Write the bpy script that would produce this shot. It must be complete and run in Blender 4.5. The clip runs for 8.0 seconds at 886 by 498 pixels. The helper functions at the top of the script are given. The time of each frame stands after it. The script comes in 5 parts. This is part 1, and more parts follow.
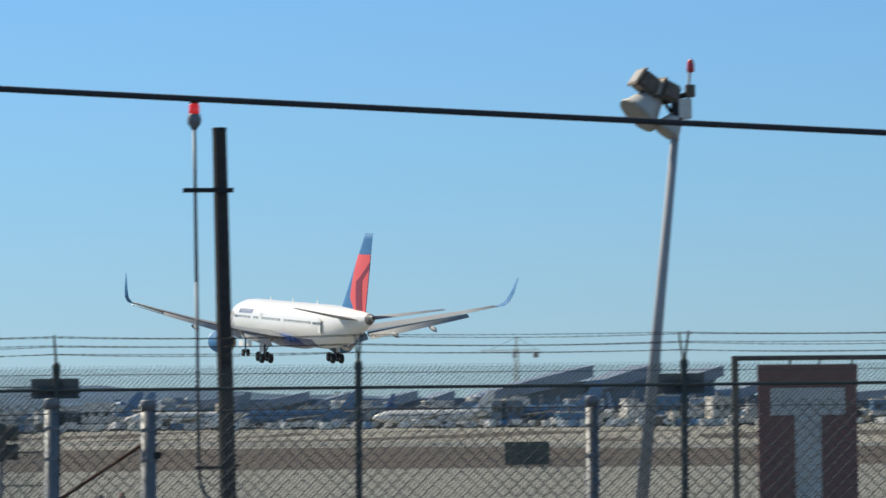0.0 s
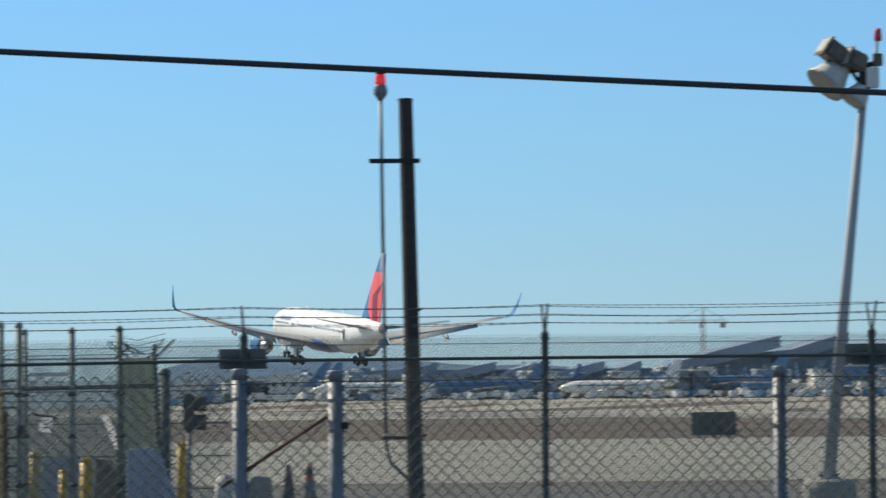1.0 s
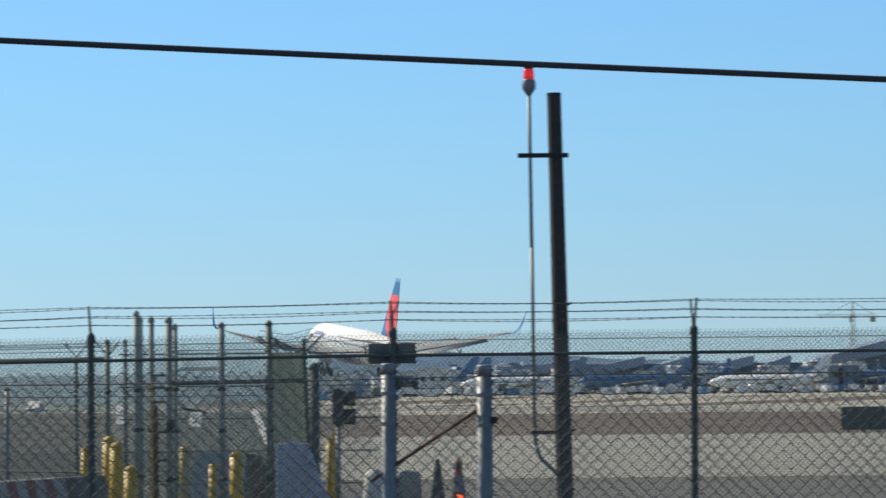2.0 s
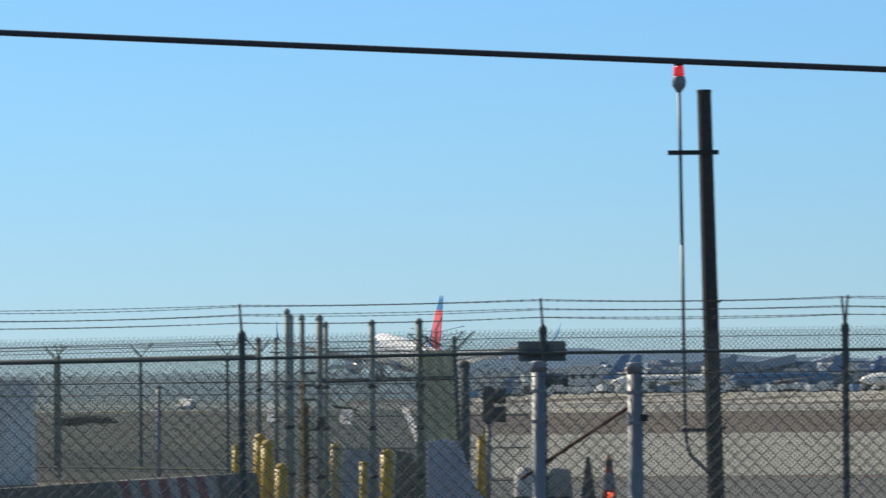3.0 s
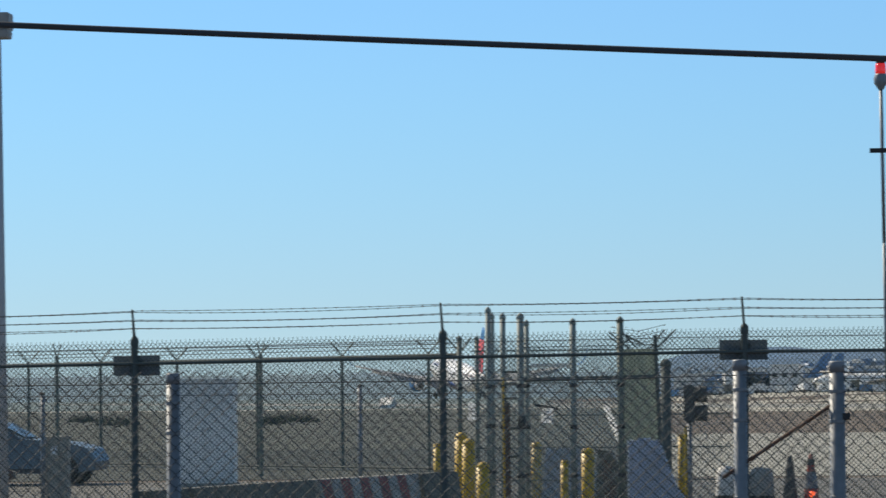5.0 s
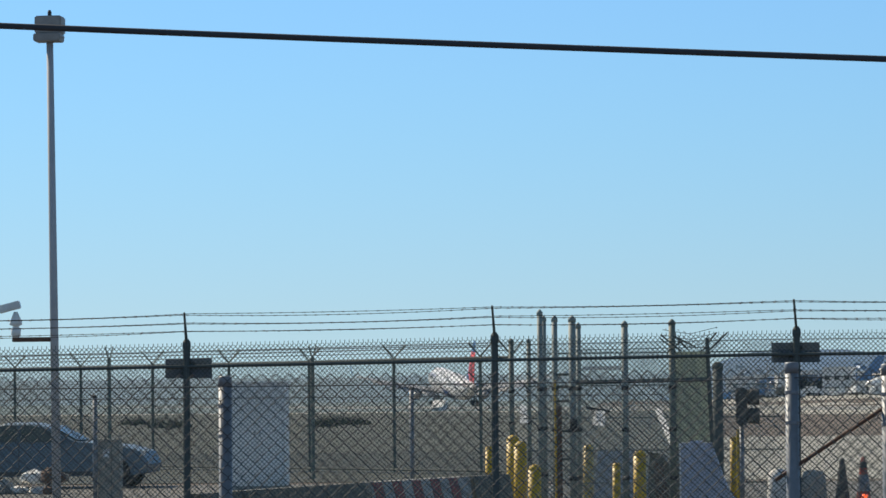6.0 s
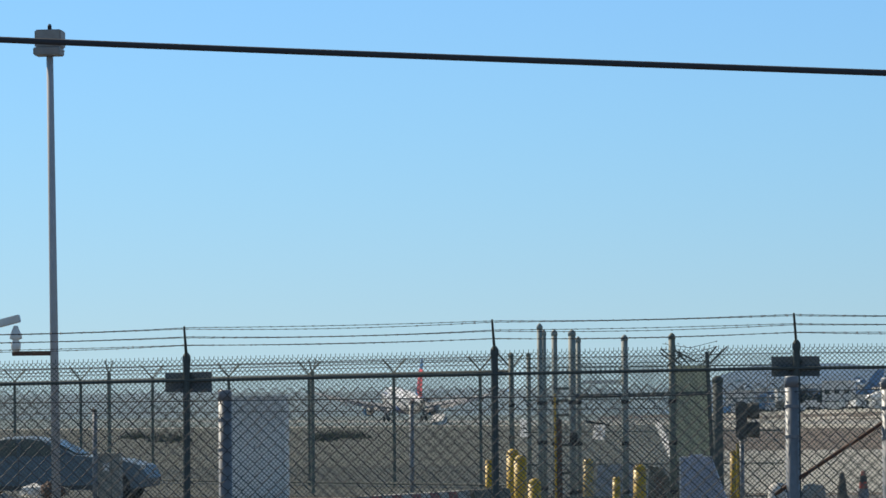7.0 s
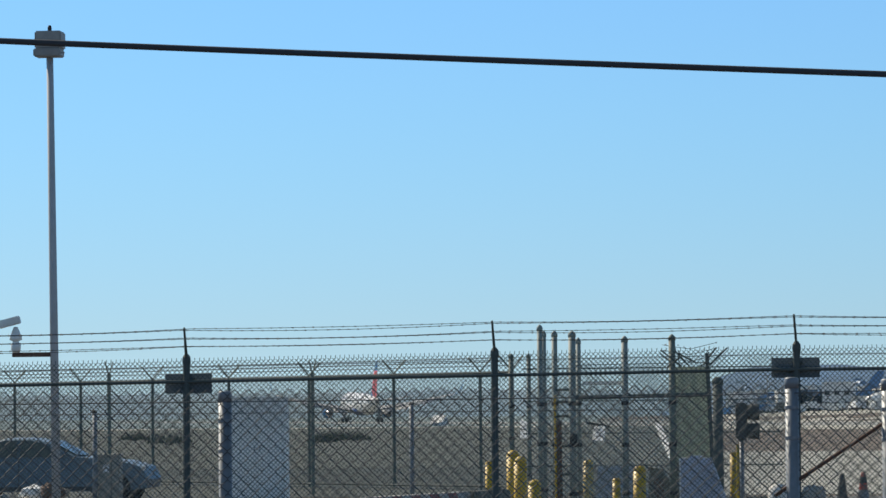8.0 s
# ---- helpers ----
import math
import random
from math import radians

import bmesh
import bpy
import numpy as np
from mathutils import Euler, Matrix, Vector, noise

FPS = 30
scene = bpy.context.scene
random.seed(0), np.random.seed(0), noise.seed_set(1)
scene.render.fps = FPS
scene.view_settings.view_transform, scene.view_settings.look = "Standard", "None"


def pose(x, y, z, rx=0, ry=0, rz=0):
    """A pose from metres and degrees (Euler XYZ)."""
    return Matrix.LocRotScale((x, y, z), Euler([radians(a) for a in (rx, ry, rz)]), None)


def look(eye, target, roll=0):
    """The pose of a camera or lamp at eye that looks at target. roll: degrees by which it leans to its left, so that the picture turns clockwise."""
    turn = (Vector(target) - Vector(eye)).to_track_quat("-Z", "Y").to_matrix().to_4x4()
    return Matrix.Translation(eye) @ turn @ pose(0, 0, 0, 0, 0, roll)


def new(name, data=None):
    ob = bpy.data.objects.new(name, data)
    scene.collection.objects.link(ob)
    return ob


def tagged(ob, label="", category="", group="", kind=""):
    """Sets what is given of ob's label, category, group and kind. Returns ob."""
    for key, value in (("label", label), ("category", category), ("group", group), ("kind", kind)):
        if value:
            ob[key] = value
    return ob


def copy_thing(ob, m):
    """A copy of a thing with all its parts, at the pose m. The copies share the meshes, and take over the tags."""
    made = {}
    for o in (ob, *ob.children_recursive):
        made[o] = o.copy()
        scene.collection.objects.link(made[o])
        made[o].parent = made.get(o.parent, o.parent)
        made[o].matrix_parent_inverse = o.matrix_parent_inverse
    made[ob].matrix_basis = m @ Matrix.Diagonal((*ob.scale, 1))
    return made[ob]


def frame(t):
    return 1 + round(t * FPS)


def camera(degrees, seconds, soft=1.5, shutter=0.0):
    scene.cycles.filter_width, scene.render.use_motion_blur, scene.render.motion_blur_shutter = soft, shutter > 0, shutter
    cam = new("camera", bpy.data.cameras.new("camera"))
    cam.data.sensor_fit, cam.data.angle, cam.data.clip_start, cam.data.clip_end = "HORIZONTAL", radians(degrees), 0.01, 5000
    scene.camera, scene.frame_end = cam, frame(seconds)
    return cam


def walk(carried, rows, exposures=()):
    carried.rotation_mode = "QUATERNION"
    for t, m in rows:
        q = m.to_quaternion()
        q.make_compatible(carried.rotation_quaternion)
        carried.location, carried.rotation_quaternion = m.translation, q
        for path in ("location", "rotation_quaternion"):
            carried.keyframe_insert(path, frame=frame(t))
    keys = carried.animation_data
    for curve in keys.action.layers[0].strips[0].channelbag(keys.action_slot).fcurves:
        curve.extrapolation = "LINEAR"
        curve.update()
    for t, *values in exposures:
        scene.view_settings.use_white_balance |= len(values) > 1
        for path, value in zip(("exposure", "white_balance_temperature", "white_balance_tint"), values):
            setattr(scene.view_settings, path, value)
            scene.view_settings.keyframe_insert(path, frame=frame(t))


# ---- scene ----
# The camera stands on the public pavement, 1.75 m high, and pans to follow the landing airliner.
cam = camera(12.78, 8.0, soft=1.5, shutter=0.65)


def pan(t, left, up):
    """A row of the walk: degrees turned to the left and tilted up; the camera leans a little throughout."""
    return t, pose(0, 0, 1.75) @ pose(0, 0, 0, 0, 0, left) @ pose(0, 0, 0, 90 + up, 0, 0) @ pose(0, 0, 0, 0, 0, -0.55)


walk(cam, [pan(0.0, -5.344, 2.607), pan(0.1, -5.097, 2.537), pan(0.5, -3.985, 2.367), pan(1.0, -2.64, 2.203),
           pan(1.5, -1.459, 2.145), pan(1.7, -1.084, 2.15), pan(2.8, 1.272, 2.118), pan(3.0, 1.69, 2.13),
           pan(3.5, 2.602, 2.1), pan(4.0, 3.339, 2.123), pan(4.5, 3.899, 2.149), pan(4.8, 4.313, 2.13),
           pan(5.0, 4.598, 2.14), pan(5.2, 4.86, 2.15), pan(6.3, 5.37, 2.221), pan(6.5, 5.346, 2.266),
           pan(7.0, 5.344, 2.387), pan(7.5, 5.356, 2.412), pan(8.0, 5.344, 2.405)],
     exposures=[(0.0, -0.09, 6500, 9), (1.0, -0.01, 6520, 8), (2.5, 0.05, 6570, 9), (4.0, 0.03, 6640, 9), (5.2, 0.04, 6660, 10), (7.0, 0.01, 6680, 10), (8.0, 0.01, 6500, 9)])

# ---- sky and sun: clear early afternoon, the sun high to the left, beyond the fences ----
SUN_LEFT, SUN_UP = 50.0, 40.0
world = bpy.data.worlds.new("sky")
scene.world = world
world.use_nodes = True
_n, _l = world.node_tree.nodes, world.node_tree.links
sky = _n.new("ShaderNodeTexSky")
sky.sky_type, sky.sun_disc = "NISHITA", False
sky.sun_elevation, sky.sun_rotation = radians(SUN_UP), radians(-SUN_LEFT)
sky.air_density, sky.dust_density, sky.ozone_density = 1.6, 0.0, 6.0
spread = _n.new("ShaderNodeMapping")
spread.inputs["Location"].default_value = (0, 0, 0.04)
_l.new(_n.new("ShaderNodeTexCoord").outputs["Generated"], spread.inputs["Vector"]), _l.new(spread.outputs[0], sky.inputs["Vector"])
tint = _n.new("ShaderNodeMix")
tint.data_type, tint.blend_type = "RGBA", "MULTIPLY"
tint.inputs["Factor"].default_value = 1.0
# the air near the horizon is bluer than the whitish upper sky
height, grade, blend = _n.new("ShaderNodeSeparateXYZ"), _n.new("ShaderNodeMapRange"), _n.new("ShaderNodeMix")
grade.interpolation_type, blend.data_type = "SMOOTHSTEP", "RGBA"
grade.inputs["From Min"].default_value, grade.inputs["From Max"].default_value = 0.2, 0.6
blend.inputs["B"].default_value = (1.15, 1.0, 0.8, 1)
_l.new(spread.outputs[0], height.inputs[0]), _l.new(height.outputs["Z"], grade.inputs["Value"])
rim, haze = _n.new("ShaderNodeMapRange"), _n.new("ShaderNodeMix")
rim.interpolation_type, haze.data_type = "SMOOTHSTEP", "RGBA"
rim.inputs["From Min"].default_value, rim.inputs["From Max"].default_value = 0.03, 0.12
haze.inputs["A"].default_value, haze.inputs["B"].default_value = (0.712, 0.955, 1.5, 1), (0.67, 1.0, 1.47, 1)
_l.new(height.outputs["Z"], rim.inputs["Value"]), _l.new(rim.outputs[0], haze.inputs["Factor"])
_l.new(haze.outputs["Result"], blend.inputs["A"])
_l.new(grade.outputs[0], blend.inputs["Factor"]), _l.new(blend.outputs["Result"], tint.inputs["B"])
_n["Background"].inputs[1].default_value = 0.092
_l.new(sky.outputs[0], tint.inputs["A"]), _l.new(tint.outputs["Result"], _n["Background"].inputs[0])
sun = new("sun", bpy.data.lights.new("sun", "SUN"))
sun.data.energy, sun.data.angle, sun.data.color = 5.4, radians(0.53), (1.0, 0.895, 0.73)
sun.matrix_world = look((0, 0, 50), (math.sin(radians(SUN_LEFT)) * 50 * math.cos(radians(SUN_UP)),
                                     -math.cos(radians(SUN_LEFT)) * 50 * math.cos(radians(SUN_UP)),
                                     50 - 50 * math.sin(radians(SUN_UP))))


# ---- materials ----
def mat(name, colour, rough=0.6, metal=0.0, vary=0.2, scale=8.0, bump=0.0, dirt=None, amount=0.0, dscale=1.5, each=0.0):
    """A surface: base colour with fine grain and broad stains of a second colour; each: change from object to object."""
    m = bpy.data.materials.new(name)
    m.use_nodes = True
    n, l = m.node_tree.nodes, m.node_tree.links
    b = n["Principled BSDF"]
    b.inputs["Metallic"].default_value = metal
    co = n.new("ShaderNodeTexCoord")
    fine = n.new("ShaderNodeTexNoise")
    fine.inputs["Scale"].default_value, fine.inputs["Detail"].default_value = scale, 6
    l.new(co.outputs["Object"], fine.inputs["Vector"])
    mul = n.new("ShaderNodeMapRange")
    mul.inputs["From Min"].default_value, mul.inputs["From Max"].default_value = 0.25, 0.75
    mul.inputs["To Min"].default_value, mul.inputs["To Max"].default_value = 1 - vary, 1 + vary
    l.new(fine.outputs["Fac"], mul.inputs["Value"])
    mix = n.new("ShaderNodeMix")
    mix.data_type = "RGBA"
    d = dirt or tuple(c * 0.55 for c in colour)
    mix.inputs["A"].default_value, mix.inputs["B"].default_value = (*colour, 1), (*d, 1)
    broad = n.new("ShaderNodeTexNoise")
    broad.inputs["Scale"].default_value, broad.inputs["Detail"].default_value = dscale, 4
    l.new(co.outputs["Object"], broad.inputs["Vector"])
    ramp = n.new("ShaderNodeMapRange")
    ramp.inputs["From Min"].default_value, ramp.inputs["From Max"].default_value = 0.45, 0.75
    ramp.inputs["To Max"].default_value = amount
    l.new(broad.outputs["Fac"], ramp.inputs["Value"])
    l.new(ramp.outputs[0], mix.inputs["Factor"])
    hsv = n.new("ShaderNodeHueSaturation")
    l.new(mix.outputs["Result"], hsv.inputs["Color"])
    if each:
        info = n.new("ShaderNodeObjectInfo")
        var = n.new("ShaderNodeMapRange")
        var.inputs["To Min"].default_value, var.inputs["To Max"].default_value = 1 - each, 1 + each
        l.new(info.outputs["Random"], var.inputs["Value"])
        both = n.new("ShaderNodeMath")
        both.operation = "MULTIPLY"
        l.new(var.outputs[0], both.inputs[0]), l.new(mul.outputs[0], both.inputs[1])
        l.new(both.outputs[0], hsv.inputs["Value"])
    else:
        l.new(mul.outputs[0], hsv.inputs["Value"])
    l.new(hsv.outputs["Color"], b.inputs["Base Color"])
    rg = n.new("ShaderNodeMapRange")
    rg.inputs["To Min"].default_value, rg.inputs["To Max"].default_value = max(0.02, rough - 0.12), min(1, rough + 0.12)
    l.new(fine.outputs["Fac"], rg.inputs["Value"]), l.new(rg.outputs[0], b.inputs["Roughness"])
    if bump:
        bp = n.new("ShaderNodeBump")
        bp.inputs["Strength"].default_value, bp.inputs["Distance"].default_value = 0.6, bump
        l.new(fine.outputs["Fac"], bp.inputs["Height"]), l.new(bp.outputs[0], b.inputs["Normal"])
    return m


GALV = mat("galvanised_steel", (0.19, 0.21, 0.23), 0.52, 0.2, 0.14, 25, dirt=(0.15, 0.145, 0.135), amount=0.5)
GALV_WIRE = mat("galvanised_wire", (0.08, 0.088, 0.092), 0.8, 0.1, 0.1, 20)
GREEN = mat("green_coated_steel", (0.07, 0.09, 0.086), 0.8, 0.0, 0.2, 20, dirt=(0.08, 0.085, 0.07), amount=0.5)
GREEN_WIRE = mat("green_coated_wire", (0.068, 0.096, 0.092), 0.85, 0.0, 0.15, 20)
# sunlight on the layered gate webs is put into this paler wire colour
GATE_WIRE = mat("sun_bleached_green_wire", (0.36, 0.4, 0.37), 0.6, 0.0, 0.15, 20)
BARB = mat("weathered_barbed_wire", (0.09, 0.08, 0.075), 0.6, 0.3, 0.2, 20)
GATE_GREEN = mat("faded_green_paint", (0.25, 0.285, 0.26), 0.7, 0.0, 0.2, 12, dirt=(0.16, 0.19, 0.18), amount=0.6)
FAR_POST = mat("dull_green_post", (0.16, 0.19, 0.155), 0.7, 0.0, 0.2, 12, dirt=(0.14, 0.14, 0.12), amount=0.6)
SCREEN = mat("green_privacy_fabric", (0.3, 0.35, 0.31), 0.85, 0.0, 0.25, 30, 0.004, dirt=(0.31, 0.345, 0.3), amount=0.7, dscale=3)


def let_through(m, colour):
    """Thin cloth: half of the light passes through it."""
    n, l = m.node_tree.nodes, m.node_tree.links
    t, x = n.new("ShaderNodeBsdfTranslucent"), n.new("ShaderNodeMixShader")
    t.inputs["Color"].default_value = (*colour, 1)
    l.new(n["Principled BSDF"].outputs[0], x.inputs[1]), l.new(t.outputs[0], x.inputs[2])
    l.new(x.outputs[0], n["Material Output"].inputs["Surface"])


let_through(SCREEN, (0.25, 0.315, 0.27))
RUST = mat("rusted_steel", (0.14, 0.08, 0.055), 0.8, 0.2, 0.3, 18, 0.003, dirt=(0.08, 0.05, 0.04), amount=0.8)
BLACK = mat("black_cable_sheath", (0.04, 0.046, 0.056), 0.85, 0.0, 0.2, 6)
TARRED = mat("tarred_timber", (0.042, 0.038, 0.036), 0.8, 0.0, 0.35, 14, 0.006, dirt=(0.05, 0.04, 0.033), amount=0.6, dscale=4)
IRON = mat("dark_ironwork", (0.03, 0.03, 0.032), 0.6, 0.4, 0.2, 20)
GREY_PAINT = mat("grey_painted_steel", (0.4, 0.41, 0.43), 0.75, 0.0, 0.08, 10, dirt=(0.3, 0.28, 0.25), amount=0.4)
LAMP_GREY = mat("weathered_lamp_grey", (0.3, 0.29, 0.28), 0.6, 0.0, 0.12, 10, dirt=(0.2, 0.18, 0.16), amount=0.6)
PALE_ENAMEL = mat("pale_enamel", (0.72, 0.72, 0.69), 0.4, 0.0, 0.08, 10, dirt=(0.35, 0.32, 0.27), amount=0.5, dscale=3)
BROWN_METAL = mat("brown_weathered_housing", (0.13, 0.105, 0.085), 0.6, 0.3, 0.25, 10, dirt=(0.22, 0.19, 0.15), amount=0.6)
DULL_ENAMEL = mat("dull_grey_enamel", (0.6, 0.59, 0.56), 0.6, 0.0, 0.1, 10, dirt=(0.3, 0.27, 0.22), amount=0.5, dscale=3)
LENS_TAN = mat("dusty_lamp_glass", (0.4, 0.37, 0.31), 0.4, 0.0, 0.15, 8)
CAR_GLASS = mat("tinted_car_glass", (0.07, 0.095, 0.085), 0.3, 0.0, 0.25, 4)
CONCRETE = mat("weathered_concrete", (0.34, 0.33, 0.3), 0.9, 0.0, 0.15, 9, 0.004, dirt=(0.18, 0.17, 0.15), amount=0.7)
YELLOW = mat("yellow_safety_paint", (0.6, 0.37, 0.012), 0.5, 0.0, 0.15, 10, dirt=(0.3, 0.19, 0.03), amount=0.6, dscale=5)
WHITE_PAINT = mat("white_paint", (0.75, 0.75, 0.73), 0.5, 0.0, 0.06, 8, dirt=(0.5, 0.48, 0.44), amount=0.4)
CABINET = mat("pale_grey_cabinet_paint", (0.82, 0.79, 0.74), 0.5, 0.0, 0.06, 6, dirt=(0.62, 0.6, 0.56), amount=0.5)
PLATE = mat("dull_sign_back", (0.17, 0.19, 0.21), 0.5, 0.4, 0.15, 12, dirt=(0.13, 0.13, 0.13), amount=0.5)
MAROON = mat("dark_red_sign_face", (0.26, 0.1, 0.085), 0.6, 0.0, 0.2, 6, dirt=(0.2, 0.09, 0.07), amount=0.7)
LETTER = mat("white_letter_film", (0.78, 0.74, 0.69), 0.5, 0.0, 0.06, 8, dirt=(0.45, 0.46, 0.48), amount=0.5)
BARRIER = mat("blue_barrier_plastic", (0.38, 0.44, 0.56), 0.55, 0.0, 0.12, 8, dirt=(0.15, 0.19, 0.27), amount=0.6)
PEDESTAL = mat("grey_brown_pedestal_paint", (0.34, 0.32, 0.27), 0.7, 0.0, 0.15, 8, dirt=(0.15, 0.14, 0.12), amount=0.5)
BARRIER_DARK = mat("dark_barrier", (0.13, 0.125, 0.095), 0.7, 0.0, 0.2, 8, dirt=(0.12, 0.12, 0.11), amount=0.7)
# greyer than the other white paint
STRIPE_WHITE = mat("grimy_white_stripe", (0.42, 0.4, 0.37), 0.7, 0.0, 0.15, 10, dirt=(0.2, 0.2, 0.19), amount=0.7)
STRIPE_RED = mat("faded_red_stripe", (0.26, 0.05, 0.04), 0.6, 0.0, 0.2, 10, dirt=(0.2, 0.06, 0.05), amount=0.6)
CONE_ORANGE = mat("orange_cone_rubber", (0.32, 0.06, 0.045), 0.6, 0.0, 0.1, 10, dirt=(0.3, 0.07, 0.03), amount=0.6)
CONE_DARK = mat("blackened_cone_rubber", (0.06, 0.06, 0.058), 0.7, 0.0, 0.2, 10)
RUBBER = mat("tyre_rubber", (0.018, 0.018, 0.019), 0.75, 0.0, 0.2, 10)
SKIN = mat("white_aircraft_paint", (0.88, 0.87, 0.84), 0.35, 0.0, 0.015, 1.2, dirt=(0.74, 0.72, 0.67), amount=0.25, dscale=0.3)
WING_GREY = mat("grey_wing_paint", (0.34, 0.35, 0.36), 0.65, 0.0, 0.06, 1.5, dirt=(0.22, 0.22, 0.22), amount=0.5, dscale=0.5)
BARE = mat("bare_polished_metal", (0.6, 0.6, 0.6), 0.42, 0.9, 0.08, 3)
JET_BLUE = mat("dull_blue_aircraft_paint", (0.1, 0.22, 0.4), 0.35, 0.0, 0.1, 1.5)
# teal haze over the far field is put into this grass colour
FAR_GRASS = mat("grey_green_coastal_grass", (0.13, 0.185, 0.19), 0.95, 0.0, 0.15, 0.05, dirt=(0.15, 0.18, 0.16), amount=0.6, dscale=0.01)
# distance haze is put into the ridge colour, pale and bluish
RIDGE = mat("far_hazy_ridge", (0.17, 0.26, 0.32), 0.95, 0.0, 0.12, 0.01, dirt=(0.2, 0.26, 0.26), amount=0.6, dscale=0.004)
NAVY = mat("deep_blue_aircraft_paint", (0.012, 0.05, 0.2), 0.3, 0.0, 0.08, 2)
TIP_BLUE = mat("blue_winglet_paint", (0.03, 0.18, 0.4), 0.75, 0.0, 0.08, 2)
FIN_RED = mat("bright_red_fin_paint", (0.9, 0.12, 0.12), 0.5, 0.0, 0.05, 2)
FIN_DARK = mat("dark_red_fin_paint", (0.28, 0.012, 0.03), 0.35, 0.0, 0.05, 2)
SOOT = mat("sooty_tailcone", (0.12, 0.12, 0.12), 0.5, 0.3, 0.2, 3)
GLASS_DARK = mat("dark_window_glass", (0.03, 0.04, 0.04), 0.08, 0.0, 0.1, 3)
CAR_PAINT = mat("dark_blue_car_paint", (0.12, 0.175, 0.215), 0.45, 0.1, 0.05, 20)
LEAF = mat("dull_shrub_foliage", (0.085, 0.1, 0.066), 0.8, 0.0, 0.3, 3)
# terminal roof and wall greys carry the blue of the haze in their colour
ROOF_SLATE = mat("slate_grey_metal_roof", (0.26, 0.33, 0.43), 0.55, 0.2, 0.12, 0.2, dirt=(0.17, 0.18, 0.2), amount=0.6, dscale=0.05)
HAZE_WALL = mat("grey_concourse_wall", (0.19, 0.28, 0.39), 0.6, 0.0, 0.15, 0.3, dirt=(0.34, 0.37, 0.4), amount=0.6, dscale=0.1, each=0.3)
PALE_WALL = mat("pale_stucco_wall", (0.78, 0.75, 0.69), 0.8, 0.0, 0.1, 0.5, dirt=(0.38, 0.36, 0.32), amount=0.5, dscale=0.15, each=0.25)
BLUE_WALL = mat("blue_curtain_wall", (0.11, 0.25, 0.44), 0.35, 0.0, 0.15, 0.4, each=0.35)
# aerial haze is mixed into the hill colour as blue
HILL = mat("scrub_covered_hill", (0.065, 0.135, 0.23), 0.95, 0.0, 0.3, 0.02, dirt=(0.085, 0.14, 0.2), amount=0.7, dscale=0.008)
# leaf green shifted to blue, with the haze painted in
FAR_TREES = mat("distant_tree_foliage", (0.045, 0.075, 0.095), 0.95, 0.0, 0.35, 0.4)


def glow(name, colour, strength):
    m = bpy.data.materials.new(name)
    m.use_nodes = True
    b = m.node_tree.nodes["Principled BSDF"]
    b.inputs["Base Color"].default_value = (*colour, 1)
    b.inputs["Emission Color"].default_value, b.inputs["Emission Strength"].default_value = (*colour, 1), strength
    b.inputs["Roughness"].default_value = 0.2
    return m


RED_GLOW = glow("lit_red_lens", (0.75, 0.03, 0.03), 0.5)
RED_LENS = mat("red_lens", (0.6, 0.05, 0.06), 0.25, 0.0, 0.1, 10)
ORANGE_GLOW = glow("orange_beacon_lens", (1.0, 0.12, 0.03), 1.2)


# ---- building blocks ----
def link(name, bm, material, parent=None, label="", smooth=False):
    me = bpy.data.meshes.new(name)
    if smooth:
        for f in bm.faces:
            f.smooth = True
    bm.to_mesh(me)
    bm.free()
    me.materials.append(material)
    ob = new(name, me)
    if parent:
        ob.parent = parent
    if label:
        tagged(ob, label)
    return ob


def part(name, bm, material, parent, label="", smooth=False):
    return link(name, bm, material, parent, label, smooth)


def thing(name, x, y, z, rz=0.0, label="", category="", group="", kind=""):
    ob = new(name)
    ob.matrix_basis = pose(x, y, z, 0, 0, rz)
    return tagged(ob, label, category, group, kind)


def box(x0, x1, y0, y1, z0, z1, bevel=0.0, bm=None):
    out = bm or bmesh.new()
    made = bmesh.ops.create_cube(out, size=1)["verts"]
    for v in made:
        v.co = Vector((x0 + (v.co.x + 0.5) * (x1 - x0), y0 + (v.co.y + 0.5) * (y1 - y0), z0 + (v.co.z + 0.5) * (z1 - z0)))
    if bevel:
        es = list({e for v in made for e in v.link_edges})
        bmesh.ops.bevel(out, geom=es, offset=bevel, segments=2, affect="EDGES")
    return out


def tube(p, q, r0, r1=None, n=12, bm=None, caps=True):
    """A round bar from p to q."""
    out = bm or bmesh.new()
    p, q = Vector(p), Vector(q)
    r1 = r0 if r1 is None else r1
    m = (q - p).to_track_quat("Z", "Y").to_matrix()
    rings = []
    for c, r in ((p, r0), (q, r1)):
        rings.append([out.verts.new(c + m @ Vector((r * math.cos(a), r * math.sin(a), 0))) for a in [2 * math.pi * i / n for i in range(n)]])
    for i in range(n):
        out.faces.new((rings[0][i], rings[0][(i + 1) % n], rings[1][(i + 1) % n], rings[1][i]))
    if caps:
        out.faces.new(rings[0][::-1]), out.faces.new(rings[1])
    return out


def spin(profile, n=16, bm=None, m=None):
    """A turned body: (radius, height) from below upwards."""
    out = bm or bmesh.new()
    rings = []
    for r, h in profile:
        rings.append([out.verts.new((m or Matrix()) @ Vector((r * math.cos(2 * math.pi * i / n), r * math.sin(2 * math.pi * i / n), h))) for i in range(n)])
    for a, b in zip(rings, rings[1:]):
        for i in range(n):
            out.faces.new((a[i], a[(i + 1) % n], b[(i + 1) % n], b[i]))
    out.faces.new(rings[0][::-1]), out.faces.new(rings[-1])
    return out


